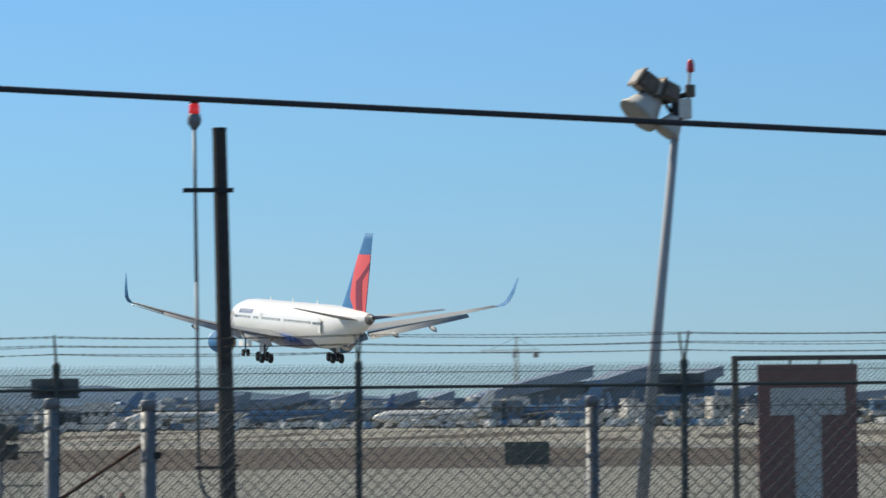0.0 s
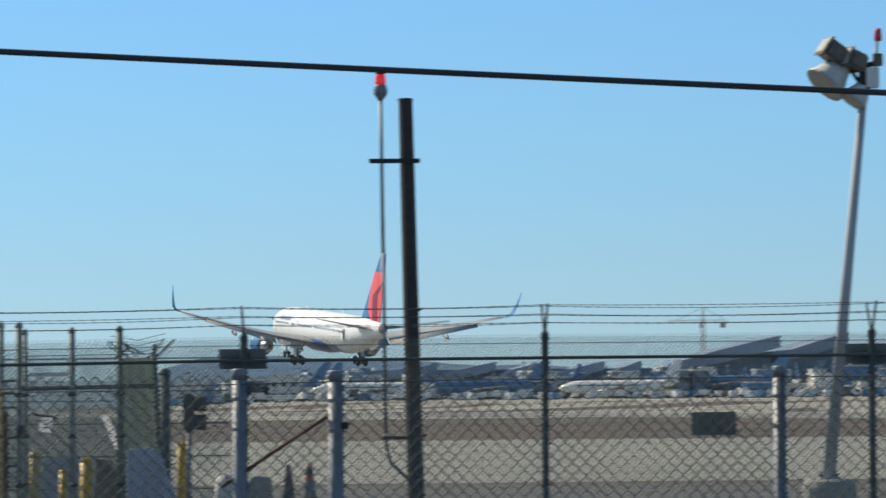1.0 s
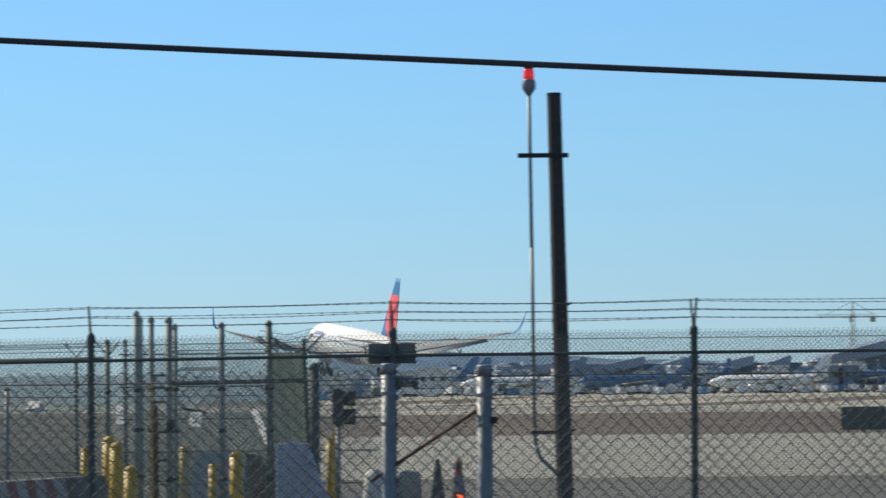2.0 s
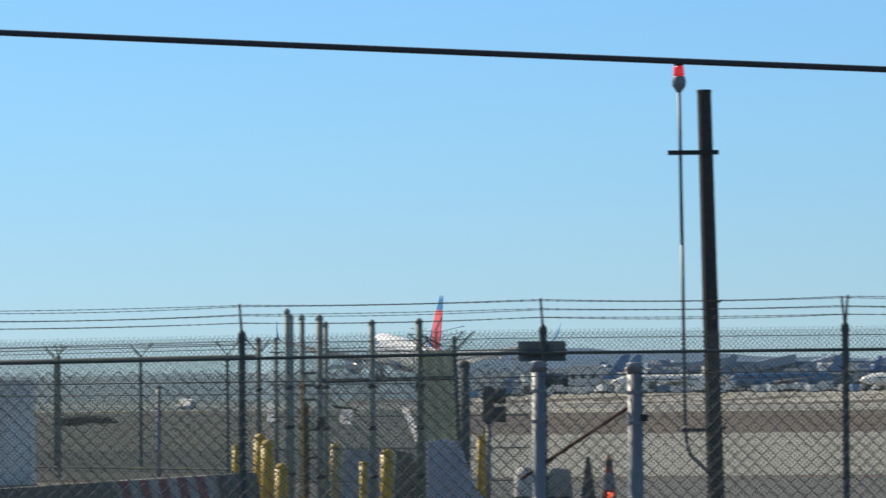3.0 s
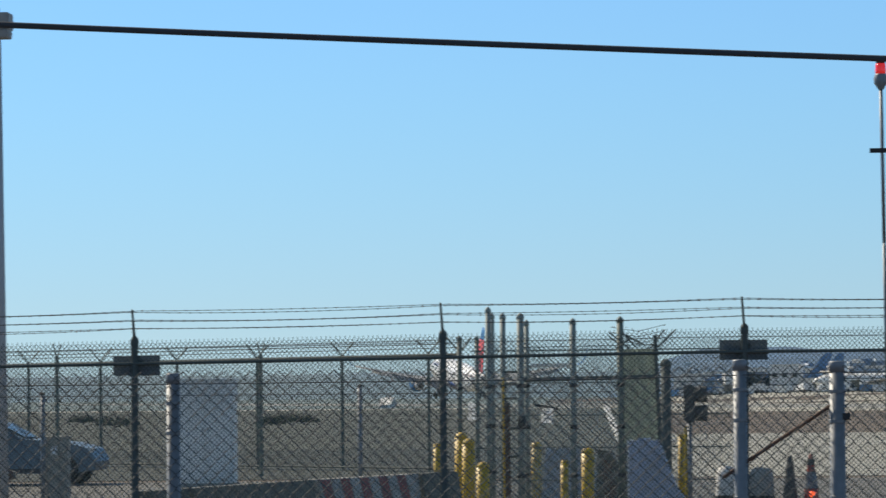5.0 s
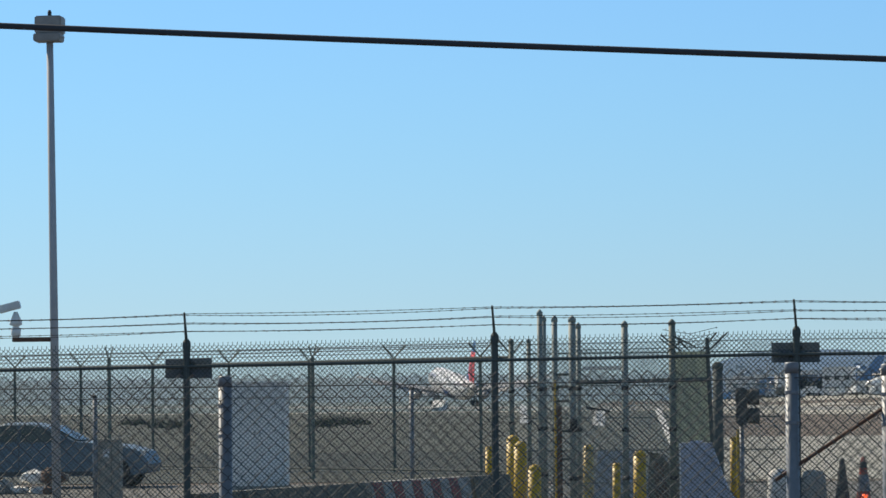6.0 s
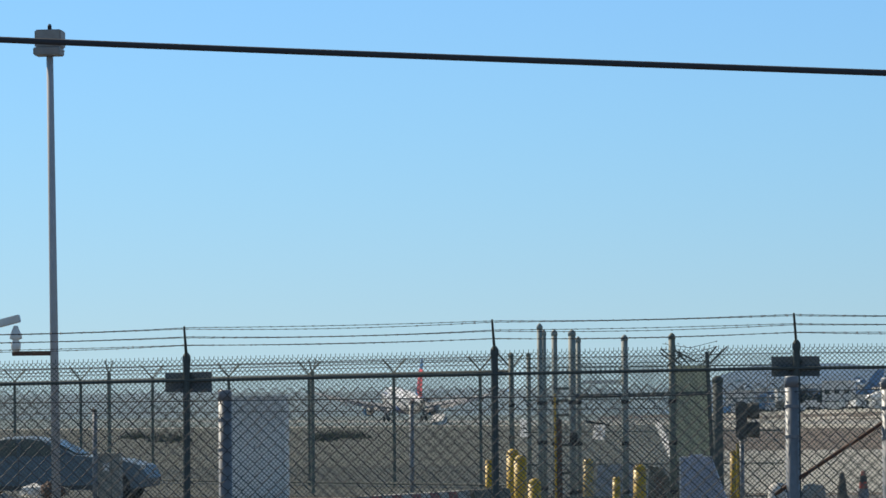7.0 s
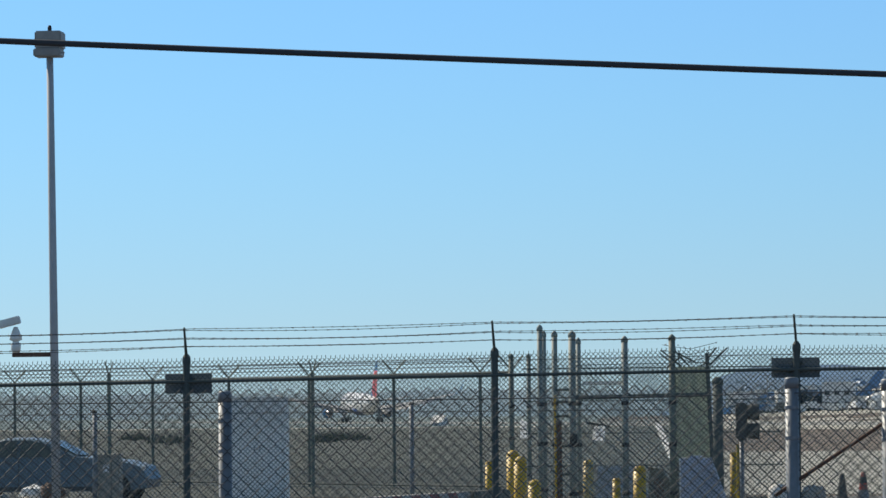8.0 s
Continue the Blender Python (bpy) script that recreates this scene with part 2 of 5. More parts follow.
def bent(points, r, n=8):
    """A bent pipe through points."""
    out = bmesh.new()
    for p, q in zip(points, points[1:]):
        tube(p, q, r, n=n, bm=out)
    return out


def sweep(points, r, n=10):
    """One unbroken round cable along points."""
    out = bmesh.new()
    rings = []
    for p in points:
        rings.append([out.verts.new(p + Vector((0, r * math.cos(2 * math.pi * i / n), r * math.sin(2 * math.pi * i / n)))) for i in range(n)])
    for a, b in zip(rings, rings[1:]):
        for i in range(n):
            out.faces.new((a[i], b[i], b[(i + 1) % n], a[(i + 1) % n]))
    bmesh.ops.recalc_face_normals(out, faces=out.faces[:])
    return out


def slab(outline, y0, y1, bm=None):
    """An outline in x and z, drawn out from y0 to y1."""
    out = bm or bmesh.new()
    a = [out.verts.new((x, y0, z)) for x, z in outline]
    b = [out.verts.new((x, y1, z)) for x, z in outline]
    k = len(outline)
    out.faces.new(a), out.faces.new(b[::-1])
    for i in range(k):
        out.faces.new((a[(i + 1) % k], a[i], b[i], b[(i + 1) % k]))
    bmesh.ops.recalc_face_normals(out, faces=out.faces[:])
    return out


def wires(name, segments, r, material, parent, label="", kind="stuff", sides=3):
    """Many thin wires in one mesh; segments: pairs of points."""
    vs, fs = [], []
    for p, q in segments:
        p, q = Vector(p), Vector(q)
        m = (q - p).to_track_quat("Z", "Y").to_matrix()
        k = len(vs)
        for c in (p, q):
            for a in [0.3 + 2 * math.pi * i / sides for i in range(sides)]:
                vs.append(c + m @ Vector((r * math.cos(a), r * math.sin(a), 0)))
        for i in range(sides):
            j = (i + 1) % sides
            fs.append((k + i, k + j, k + sides + j, k + sides + i))
    me = bpy.data.meshes.new(name)
    me.from_pydata(vs, [], fs)
    me.materials.append(material)
    ob = new(name, me)
    ob.parent = parent
    return tagged(ob, label, kind=kind)


def honeycomb(length, z0, z1, pitch, seed=1):
    """Woven zigzag strands of a chain-link web on the x axis, hooked into one another, with open tips along the top."""
    rnd = random.Random(seed)
    half, segs = pitch / 2, []
    rows = int((z1 - z0) / half)
    flat = half * 0.1
    for k in range(int(length / half)):
        pts = []
        for j in range(rows + 1):
            x = half * (k + (j + k) % 2) + rnd.uniform(-0.0012, 0.0012)
            z = z1 - j * half
            x += 0.006 * math.sin(z * 3.1 + k * 0.05)
            y = 0.02 * math.sin(k * 0.031 + z * 1.3) + (0.002 if k % 2 else -0.002)
            if j:
                pts.append((x, y, z + flat))
            pts.append((x, y, z - (flat if j else 0)))
        segs += list(zip(pts, pts[1:]))
    return segs


def diamonds(length, z0, z1, pitch, spikes=0.0, seed=1):
    """The crossing wires of a chain-link web on the x axis, slightly slack."""
    rnd = random.Random(seed)
    high = z1 - z0
    segs = []
    steps = max(3, int(high / 0.3))
    for side in (1, -1):
        k = -int(high / pitch) - 1 if side > 0 else 0
        while True:
            s = k * pitch
            if (side > 0 and s >= length) or (side < 0 and s - high >= length):
                break
            pts = []
            for i in range(steps + 1):
                h = high * i / steps
                pts.append((s + side * h, z0 + h))
            for (a, za), (b, zb) in zip(pts, pts[1:]):
                if (a < 0 and b <= 0) or (a > length and b > length) or min(a, b) < 0 or max(a, b) > length:
                    continue
                w = 0.012 * math.sin(a * 1.7 + za * 2.1)
                w2 = 0.012 * math.sin(b * 1.7 + zb * 2.1)
                o = 0.002 * side
                segs.append(((a, o + w, za), (b, o + w2, zb)))
            k += 1
    if spikes:
        s = (high % pitch)
        while s < length:
            segs.append(((s, 0, z1 - 0.005), (s + rnd.uniform(-0.006, 0.006), 0, z1 + spikes)))
            s += pitch
    return segs


def barbed(length, z, y=0.0, sag=0.02, step=0.11, seed=1):
    """One strand of barbed wire along x, with its barbs."""
    rnd = random.Random(seed)
    segs, n = [], max(2, int(length / 0.4))
    for i in range(n):
        a, b = i / n, (i + 1) / n
        segs.append(((a * length, y, z - sag * 4 * a * (1 - a)), (b * length, y, z - sag * 4 * b * (1 - b))))
    x = step * 0.5
    while x < length:
        c = x / length
        h = z - sag * 4 * c * (1 - c)
        d = rnd.uniform(-0.008, 0.008)
        segs.append(((x - 0.006 + d, y - 0.01, h - 0.007), (x + 0.006 + d, y + 0.01, h + 0.007)))
        segs.append(((x - 0.008 - d, y + 0.01, h + 0.006), (x + 0.01 - d, y - 0.01, h - 0.006)))
        x += step * rnd.uniform(0.85, 1.15)
    return segs


# ---- ground: one sheet to the horizon, rising gently towards the terminals ----
def rise(x, y):
    """Height of the airfield: level by the road and the runway, rising towards the terminals."""
    right = x - max(-60.0, 85 - 0.245 * (y - 450))
    s = min(1.0, max(0.0, right / 70))
    return 0.002 * max(0.0, min(y, 2600) - 150) * s * s * (3 - 2 * s)


def make_ground():
    bm = bmesh.new()
    ys = [-60, -20, 0, 10, 20, 30, 40, 50, 60, 80, 100, 125, 150, 180, 220, 260, 300, 350, 400, 460, 520, 600, 700, 800, 950, 1100, 1300, 1600, 2000, 2600, 3300, 4200, 4900]
    grid = []
    for y in ys:
        w = 60 + 0.5 * abs(y)
        grid.append([bm.verts.new((-w + 2 * w * i / 40, y, rise(-w + 2 * w * i / 40, y))) for i in range(41)])
    for a, b in zip(grid, grid[1:]):
        for i in range(40):
            bm.faces.new((a[i], a[i + 1], b[i + 1], b[i]))
    m = bpy.data.materials.new("dry_airfield_ground")
    m.use_nodes = True
    n, l = m.node_tree.nodes, m.node_tree.links
    co = n.new("ShaderNodeTexCoord")
    stretch = n.new("ShaderNodeMapping")
    stretch.inputs["Scale"].default_value = (0.02, 0.012, 1)
    l.new(co.outputs["Object"], stretch.inputs["Vector"])
    a = n.new("ShaderNodeTexNoise")
    a.inputs["Scale"].default_value, a.inputs["Detail"].default_value = 3, 8
    l.new(stretch.outputs[0], a.inputs["Vector"])
    r = n.new("ShaderNodeValToRGB")
    r.color_ramp.elements[0].position, r.color_ramp.elements[0].color = 0.3, (0.064, 0.048, 0.034, 1)
    r.color_ramp.elements[1].position, r.color_ramp.elements[1].color = 0.72, (0.128, 0.095, 0.063, 1)
    e = r.color_ramp.elements.new(0.5)
    e.color = (0.095, 0.07, 0.048, 1)
    l.new(a.outputs["Fac"], r.inputs["Fac"])
    f = n.new("ShaderNodeTexNoise")
    f.inputs["Scale"].default_value, f.inputs["Detail"].default_value = 1.2, 5
    l.new(co.outputs["Object"], f.inputs["Vector"])
    mx = n.new("ShaderNodeMix")
    mx.data_type, mx.blend_type = "RGBA", "OVERLAY"
    mx.inputs["Factor"].default_value = 0.3
    l.new(r.outputs[0], mx.inputs["A"]), l.new(f.outputs["Fac"], mx.inputs["B"])
    b = n["Principled BSDF"]
    b.inputs["Roughness"].default_value = 0.95
    l.new(mx.outputs["Result"], b.inputs["Base Color"])
    tagged(link("ground", bm, m), "dry brown airfield ground with sparse grass", "ground", kind="structure")


def strip(name, corners, material, label, category, lift=0.012):
    """A paved strip that follows the ground; corners: near left, near right, far right, far left."""
    bm = bmesh.new()
    nl, nr, fr, fl = [Vector(c) for c in corners]
    rows = []
    for i in range(15):
        a, b = nl.lerp(fl, i / 14), nr.lerp(fr, i / 14)
        row = []
        for k in range(41):
            p = a.lerp(b, k / 40)
            row.append(bm.verts.new((p.x, p.y, rise(p.x, p.y) + lift)))
        rows.append(row)
    for a, b in zip(rows, rows[1:]):
        for i in range(40):
            bm.faces.new((a[i], a[i + 1], b[i + 1], b[i]))
    return tagged(link(name, bm, material), label, category, kind="structure")


PAVING = mat("old_pale_paving", (0.265, 0.262, 0.225), 0.9, 0.0, 0.14, 0.5, dirt=(0.2, 0.198, 0.168), amount=0.8, dscale=0.03)
APRON = mat("bleached_apron_concrete", (0.36, 0.345, 0.285), 0.9, 0.0, 0.12, 0.3, dirt=(0.22, 0.21, 0.17), amount=0.8, dscale=0.015)
ASPHALT = mat("dusty_asphalt", (0.1, 0.098, 0.086), 0.9, 0.0, 0.2, 2, dirt=(0.09, 0.088, 0.085), amount=0.8, dscale=0.1)
RUNWAY = mat("worn_runway_surface", (0.26, 0.26, 0.23), 0.9, 0.0, 0.12, 0.4, dirt=(0.1, 0.1, 0.1), amount=0.8, dscale=0.03)
SCRUB = mat("dull_green_grass", (0.02, 0.028, 0.02), 0.95, 0.0, 0.3, 0.8, dirt=(0.034, 0.038, 0.026), amount=0.8, dscale=0.06)
FIELD = mat("sparse_olive_grass", (0.06, 0.067, 0.051), 0.95, 0.0, 0.3, 0.7, dirt=(0.06, 0.066, 0.046), amount=0.8, dscale=0.03)


def make_paving():
    strip("road", [(-70, 44), (70, 44), (70, 79), (-70, 84)], ASPHALT, "dusty asphalt yard and service road inside the fence", "road", 0.02)
    strip("taxiway", [(-2.215, 84), (120, 82), (160, 172), (-4.192, 176)], PAVING, "pale weathered concrete taxiway", "taxiway")
    strip("grass", [(-90, 84.6), (-2.23, 84.3), (-3.311, 132), (-100, 132)], SCRUB, "dull green grass strip beyond the yard", "grass")
    strip("grass", [(-100, 132.5), (-3.32, 132.5), (-16, 540), (-190, 570)], FIELD, "sparse olive grass on dry soil before the runway", "grass", 0.008)
    strip("grass", [(-320, 632), (-19, 592), (-90, 4500), (-1500, 4500)], FAR_GRASS, "haze-tinted grey-green coastal grass beyond the runway", "grass", 0.006)
    strip("taxiway", [(-190, 575), (-16.819, 545), (-18.6, 590), (-203, 624)], APRON, "bleached taxiway beside the runway", "taxiway", 0.016)
    strip("apron", [(-8.691, 395), (190, 380), (1000, 2200), (-60, 2200)], APRON, "bleached concrete apron before the terminals", "apron")
    u, w = Vector((-0.2629, 0.9648)), Vector((0.9648, 0.2629))
    c = Vector((41.5, 445))
    a, b = c - u * 120, c + u * 1300
    strip("runway", [a - w * 24, a + w * 24, b + w * 24, b - w * 24], RUNWAY, "worn grey runway with rubber streaks", "runway", 0.03)


# ---- fences ----
def fall(x):
    """The fence line falls slightly to the left."""
    return 0.02 + 0.0105 * min(0.0, x + 0.5)


def main_fence():
    """Tall green-coated security fence with V arms and barbed wire."""
    y, base = 39.5, 0.0
    f = thing("security_fence", 0, y, base, 0, "tall dark green chain-link security fence topped with barbed wire", "fence")
    xs = [-12.55, -9.42, -6.314, -3.196, -0.184, 2.823, 6.114, 9.2, 12.3]
    for i, x in enumerate(xs):
        bm = tube((x, 0, 0), (x + 0.01, 0, 2.36 + fall(x)), 0.036, n=10)
        spin([(0.04, 2.33), (0.044, 2.36), (0.04, 2.4), (0.02, 2.43)], 10, bm, pose(x + 0.01, 0, fall(x)))
        p = part("post", bm, GREEN, f)
        spread = -0.022 if i in (5, 6) else 0.39 * x / 39.5
        lean = 0.01 if i in (5, 6) else -0.012
        for s in (-1, 1):
            part("arm", tube((x + 0.01, s * 0.02, 2.38 + fall(x)), (x + lean + s * spread * 0.62, s * 0.24, 2.69 + fall(x)), 0.014, 0.011, 6), GREEN, p)
        for k, zz in enumerate((0.35, 0.9, 1.5, 2.0)):
            part("tie", tube((x - 0.045, -0.01, zz), (x + 0.045, -0.01, zz + 0.01), 0.007, n=5), GREEN, p)
    part("top_rail", bent([(-14, -0.02, 2.155 + fall(-14)), (-0.5, -0.02, 2.17), (13.5, -0.02, 2.185)], 0.017, 8), GREEN, f)
    part("bottom_rail", tube((-14, -0.02, 0.08), (13.5, -0.02, 0.08), 0.017, n=8), GREEN, f)
    part("tension_wire", bent([(-14, -0.02, 2.3 + fall(-14)), (-0.5, -0.02, 2.32), (13.5, -0.02, 2.325)], 0.004, 5), GREEN, f)
    web = wires("chain_link_web", [((p[0], p[1], p[2] + fall(p[0] - 14)), (q[0], q[1], q[2] + fall(q[0] - 14))) for p, q in diamonds(27.5, 0.04, 2.36, 0.0475, 0.03, 3)], 0.0034, GREEN_WIRE, f, "fine green chain-link web", sides=5)
    web.location.x = -14
    for k, (yy, zz) in enumerate(((-0.23, 2.667), (0.23, 2.691), (-0.16, 2.579), (0.16, 2.597), (-0.085, 2.504), (0.085, 2.511))):
        segs = []
        for j, (a, b) in enumerate(zip(xs, xs[1:])):
            segs += [((p[0] + a, p[1], p[2] + fall(p[0] + a)), (q[0] + a, q[1], q[2] + fall(q[0] + a))) for p, q in barbed(b - a, zz, yy, 0.012 + 0.008 * ((k + j) % 3), 0.11, k * 9 + j)]
        wires("barbed_wire", segs, 0.0034, BARB, f, "rusty barbed wire strand")


def sign_plate(x, tilt):
    """A blank sign, seen from behind, clamped to a post of the security fence."""
    s = thing("sign_plate", x, 39.56, 2.158 + 1.6 * fall(x), tilt, "grey rectangular sign plate clamped to a fence post", "sign", "signs on the fence")
    part("plate", box(-0.24, 0.24, -0.004, 0.004, -0.1, 0.1, 0.003), PLATE, s)
    for e in (-0.078, 0.078):
        part("rib", box(-0.225, 0.225, -0.012, -0.005, e - 0.01, e + 0.01), PLATE, s)
    part("strap", tube((-0.07, -0.03, -0.055), (0.07, -0.03, 0.05), 0.012, n=6), GREEN, s, "diagonal fixing strap")
    return s


def near_fence():
    """Lower galvanised fence close to the pavement."""
    y = 21.0
    f = thing("boundary_fence", 0, y, 0, 0, "galvanised chain-link boundary fence with grey round posts", "fence")
    posts = [(-3.15, 1.891, 0.036), (-0.121, 1.933, 0.036), (0.391, 1.92, 0.041),
             (2.761, 1.923, 0.034), (-3.15 - 3.03, 1.88, 0.036), (2.761 + 3.03, 1.93, 0.036)]
    for x, top, r in posts:
        bm = tube((x, 0.03, 0), (x, 0.03, top - 0.05), r, n=14)
        p = part("post", bm, GALV, f, smooth=True)
        part("cap", spin([(r + 0.001, top - 0.06), (r + 0.002, top - 0.008), (r * 0.93, top - 0.002), (r * 0.45, top), (0.004, top)], 14, m=pose(x, 0.03, 0)), GALV, p, smooth=True)
        for zz in (0.4, 0.8, 1.2, top - 0.16, top - 0.32):
            part("band", spin([(r + 0.001, zz - 0.01), (r + 0.003, zz - 0.008), (r + 0.003, zz + 0.008), (r + 0.001, zz + 0.01)], 12, m=pose(x, 0.03, 0)), GALV, p)
    x = 0.388
    part("brace", bent([(x - 0.02, 0.03, 1.69), (-0.06, 0.03, 1.411), (-0.215, 0.03, 1.309)], 0.0105), RUST, f, "rusty diagonal brace")
    part("clamp", box(x + 0.03, x + 0.07, 0, 0.05, 1.608, 1.644), IRON, f)
    part("tension_wire", bent([(-7.5, 0, 1.829), (-3.5, 0, 1.831), (-0.8, 0, 1.837), (0.45, 0, 1.86), (2.8, 0, 1.862), (7.5, 0, 1.86)], 0.0032, 5), GALV_WIRE, f)
    part("tension_wire", bent([(-7.5, 0.004, 1.774), (-3.5, 0.004, 1.771), (-0.8, 0.004, 1.768)], 0.0022, 5), GALV_WIRE, f)
    web = wires("chain_link_web", honeycomb(15.0, 0.06, 1.897, 0.0735, 5), 0.0027, GALV_WIRE, f, "galvanised chain-link web", sides=5)
    web.location.x = -7.5


# ---- the overhead cable ----
def make_cable():
    a, b, c = Vector((-7.329, 26, 4.399)), Vector((-1.169, 26, 4.042)), Vector((7.344, 26, 3.606))
    mid = b * 2 - (a + c) / 2
    pts = [a * (1 - t) ** 2 + mid * 2 * t * (1 - t) + c * t * t for t in [i / 24 for i in range(25)]]
    tagged(link("overhead_cable", sweep(pts, 0.0215, 10), BLACK, smooth=True), "thick black overhead cable slung across the view", "cable", kind="structure")


# ---- posts and masts ----
def beacon_pole():
    """Tarred timber post with a conduit at its side that carries a red obstruction light."""
    d = 50.0
    x0, x1, zt = 1.928, 1.847, 5.577
    zb = 0.92
    k = (x1 - x0) / (zt - zb)
    foot = x0 - k * zb
    p = thing("beacon_pole", foot, d, 0, 0, "dark tarred timber pole with a conduit and red warning light", "pole")
    bm = tube((0, 0, 0), (k * zt, 0, zt), 0.115, 0.092, 10)
    part("pole", bm, TARRED, p)
    part("top_cap", tube((k * zt, 0, zt - 0.02), (k * zt, 0, zt + 0.012), 0.098, 0.09, 10), IRON, p)
    ct = (1.532 - foot, 0.02, 5.564)
    cb = (1.561 - foot, 0.02, 1.351)
    tail = [cb, (1.574 - foot, 0.02, 1.138), (1.636 - foot, 0.02, 0.952), (1.898 - foot, 0.02, 0.722)]
    part("conduit", bent([ct, (1.548 - foot, 0.02, 3.632), *tail], 0.023), PLATE, p, "grey conduit pipe", True)
    part("crossbar", box(1.377 - foot, 2.02 - foot, -0.13, -0.09, 4.761, 4.819), IRON, p)
    part("crossbar", box(1.518 - foot, 1.888 - foot, -0.11, -0.08, 1.272, 1.315), IRON, p)
    lamp = part("lamp_base", spin([(0.03, 0), (0.05, 0.03), (0.085, 0.08), (0.09, 0.14), (0.075, 0.19), (0.07, 0.2)], 14), GALV, p, "grey cast lamp base", True)
    lamp.location = ct
    part("lens", spin([(0.066, 0.2), (0.07, 0.24), (0.066, 0.31), (0.055, 0.335)], 14), RED_GLOW, lamp, "lit red lens", True)
    part("lens_cap", spin([(0.055, 0.33), (0.062, 0.345), (0.055, 0.4), (0.03, 0.43)], 12), IRON, lamp, smooth=True)
    for zz in (1.3, 2.9):
        part("bolt", tube((k * zz + 0.1, 0, zz), (k * zz + 0.15, -0.02, zz + 0.03), 0.014, n=6), IRON, p)


def floodlight_mast():
    """Leaning grey mast with four floodlights and a red lamp, on a concrete footing."""
    d = 50.0
    xt, zt = 7.684, 5.585
    xb, zb = 7.181, 0.716
    m = thing("floodlight_mast", xb, d, 0, 0, "leaning grey steel mast with four floodlights and a red lamp", "light mast")
    part("footing", spin([(0.36, 0), (0.35, zb - 0.1), (0.32, zb - 0.03), (0.28, zb)], 20), CONCRETE, m, "round concrete footing")
    part("base_plate", box(-0.14, 0.14, -0.14, 0.14, zb, zb + 0.025, 0.006), GREY_PAINT, m)
    for a in (-0.1, 0.1):
        for b in (-0.1, 0.1):
            part("bolt", tube((a, b, zb), (a, b, zb + 0.07), 0.014, n=6), IRON, m)
    top = (xt - xb, 0, zt)
    part("mast", tube((0, 0, zb + 0.02), top, 0.085, 0.052, 16), GREY_PAINT, m, smooth=True)
    h = part("head_frame", box(-0.05, 0.08, -0.07, 0.07, 0, 0.35, 0.012), IRON, m)
    h.location = top
    part("crossarm", tube((-0.35, 0, 0.3), (0.17, 0, 0.42), 0.035, n=10), IRON, h)
    part("junction_box", box(0.02, 0.2, -0.08, 0.08, 0.1, 0.36, 0.012), PALE_ENAMEL, h, "pale junction box")
    part("upper_box", box(0.13, 0.25, -0.06, 0.06, 0.38, 0.54, 0.01), BROWN_METAL, h)
    part("lamp_stem", tube((0.16, 0, 0.36), (0.19, 0, 0.72), 0.022, n=8), PALE_ENAMEL, h)
    lens = part("red_lamp", spin([(0.04, 0.7), (0.05, 0.72), (0.05, 0.79), (0.038, 0.85), (0.015, 0.87)], 12), RED_LENS, h, "red lamp lens", True)
    lens.location.x = 0.2

    def bell(px, pz, turn, tip, size, body, label):
        """A bell-shaped floodlight; tip tilts its mouth down, turn swings it round."""
        prof = [(0.03, 0.44), (0.1, 0.42), (0.13, 0.34), (0.15, 0.26), (0.2, 0.16), (0.24, 0.04), (0.25, 0.0)]
        q = part("floodlight", spin([(r * size, z * size) for r, z in prof[::-1]], 18), body, h, label, True)
        q.matrix_local = pose(px, 0, pz, 0, tip, turn)
        part("rim", spin([(0.245 * size, -0.02 * size), (0.265 * size, -0.015 * size), (0.265 * size, 0.015 * size), (0.245 * size, 0.02 * size)], 18), LENS_TAN, q, "dusty tan lamp mouth")
        part("back_cap", spin([(0.08 * size, 0.4 * size), (0.08 * size, 0.5 * size), (0.05 * size, 0.52 * size)], 12), BROWN_METAL, q)
    bell(-0.49, 0.15, 18, 45, 1.06, DULL_ENAMEL, "pale enamelled bell floodlight")
    bell(-0.13, -0.07, 12, 36, 0.74, DULL_ENAMEL, "pale enamelled bell floodlight")
    for px, pz, turn, tip in ((-0.38, 0.55, 12, 36), (-0.14, 0.44, 30, 20)):
        q = part("square_floodlight", box(-0.14, 0.14, -0.17, 0.17, -0.11, 0.12, 0.03), BROWN_METAL, h, "brown weathered square floodlight")
        q.matrix_local = pose(px, -0.02, pz, 0, tip, turn)
        part("front_frame", box(-0.16, -0.13, -0.18, 0.18, -0.13, 0.14, 0.012), BROWN_METAL, q)
        part("lamp_glass", box(-0.172, -0.161, -0.15, 0.15, -0.1, 0.11, 0.004), LENS_TAN, q, "dusty tan lamp glass")
        part("bracket", tube((0.0, 0.0, -0.1), (0.18, 0.0, -0.2), 0.025, n=8), IRON, q)


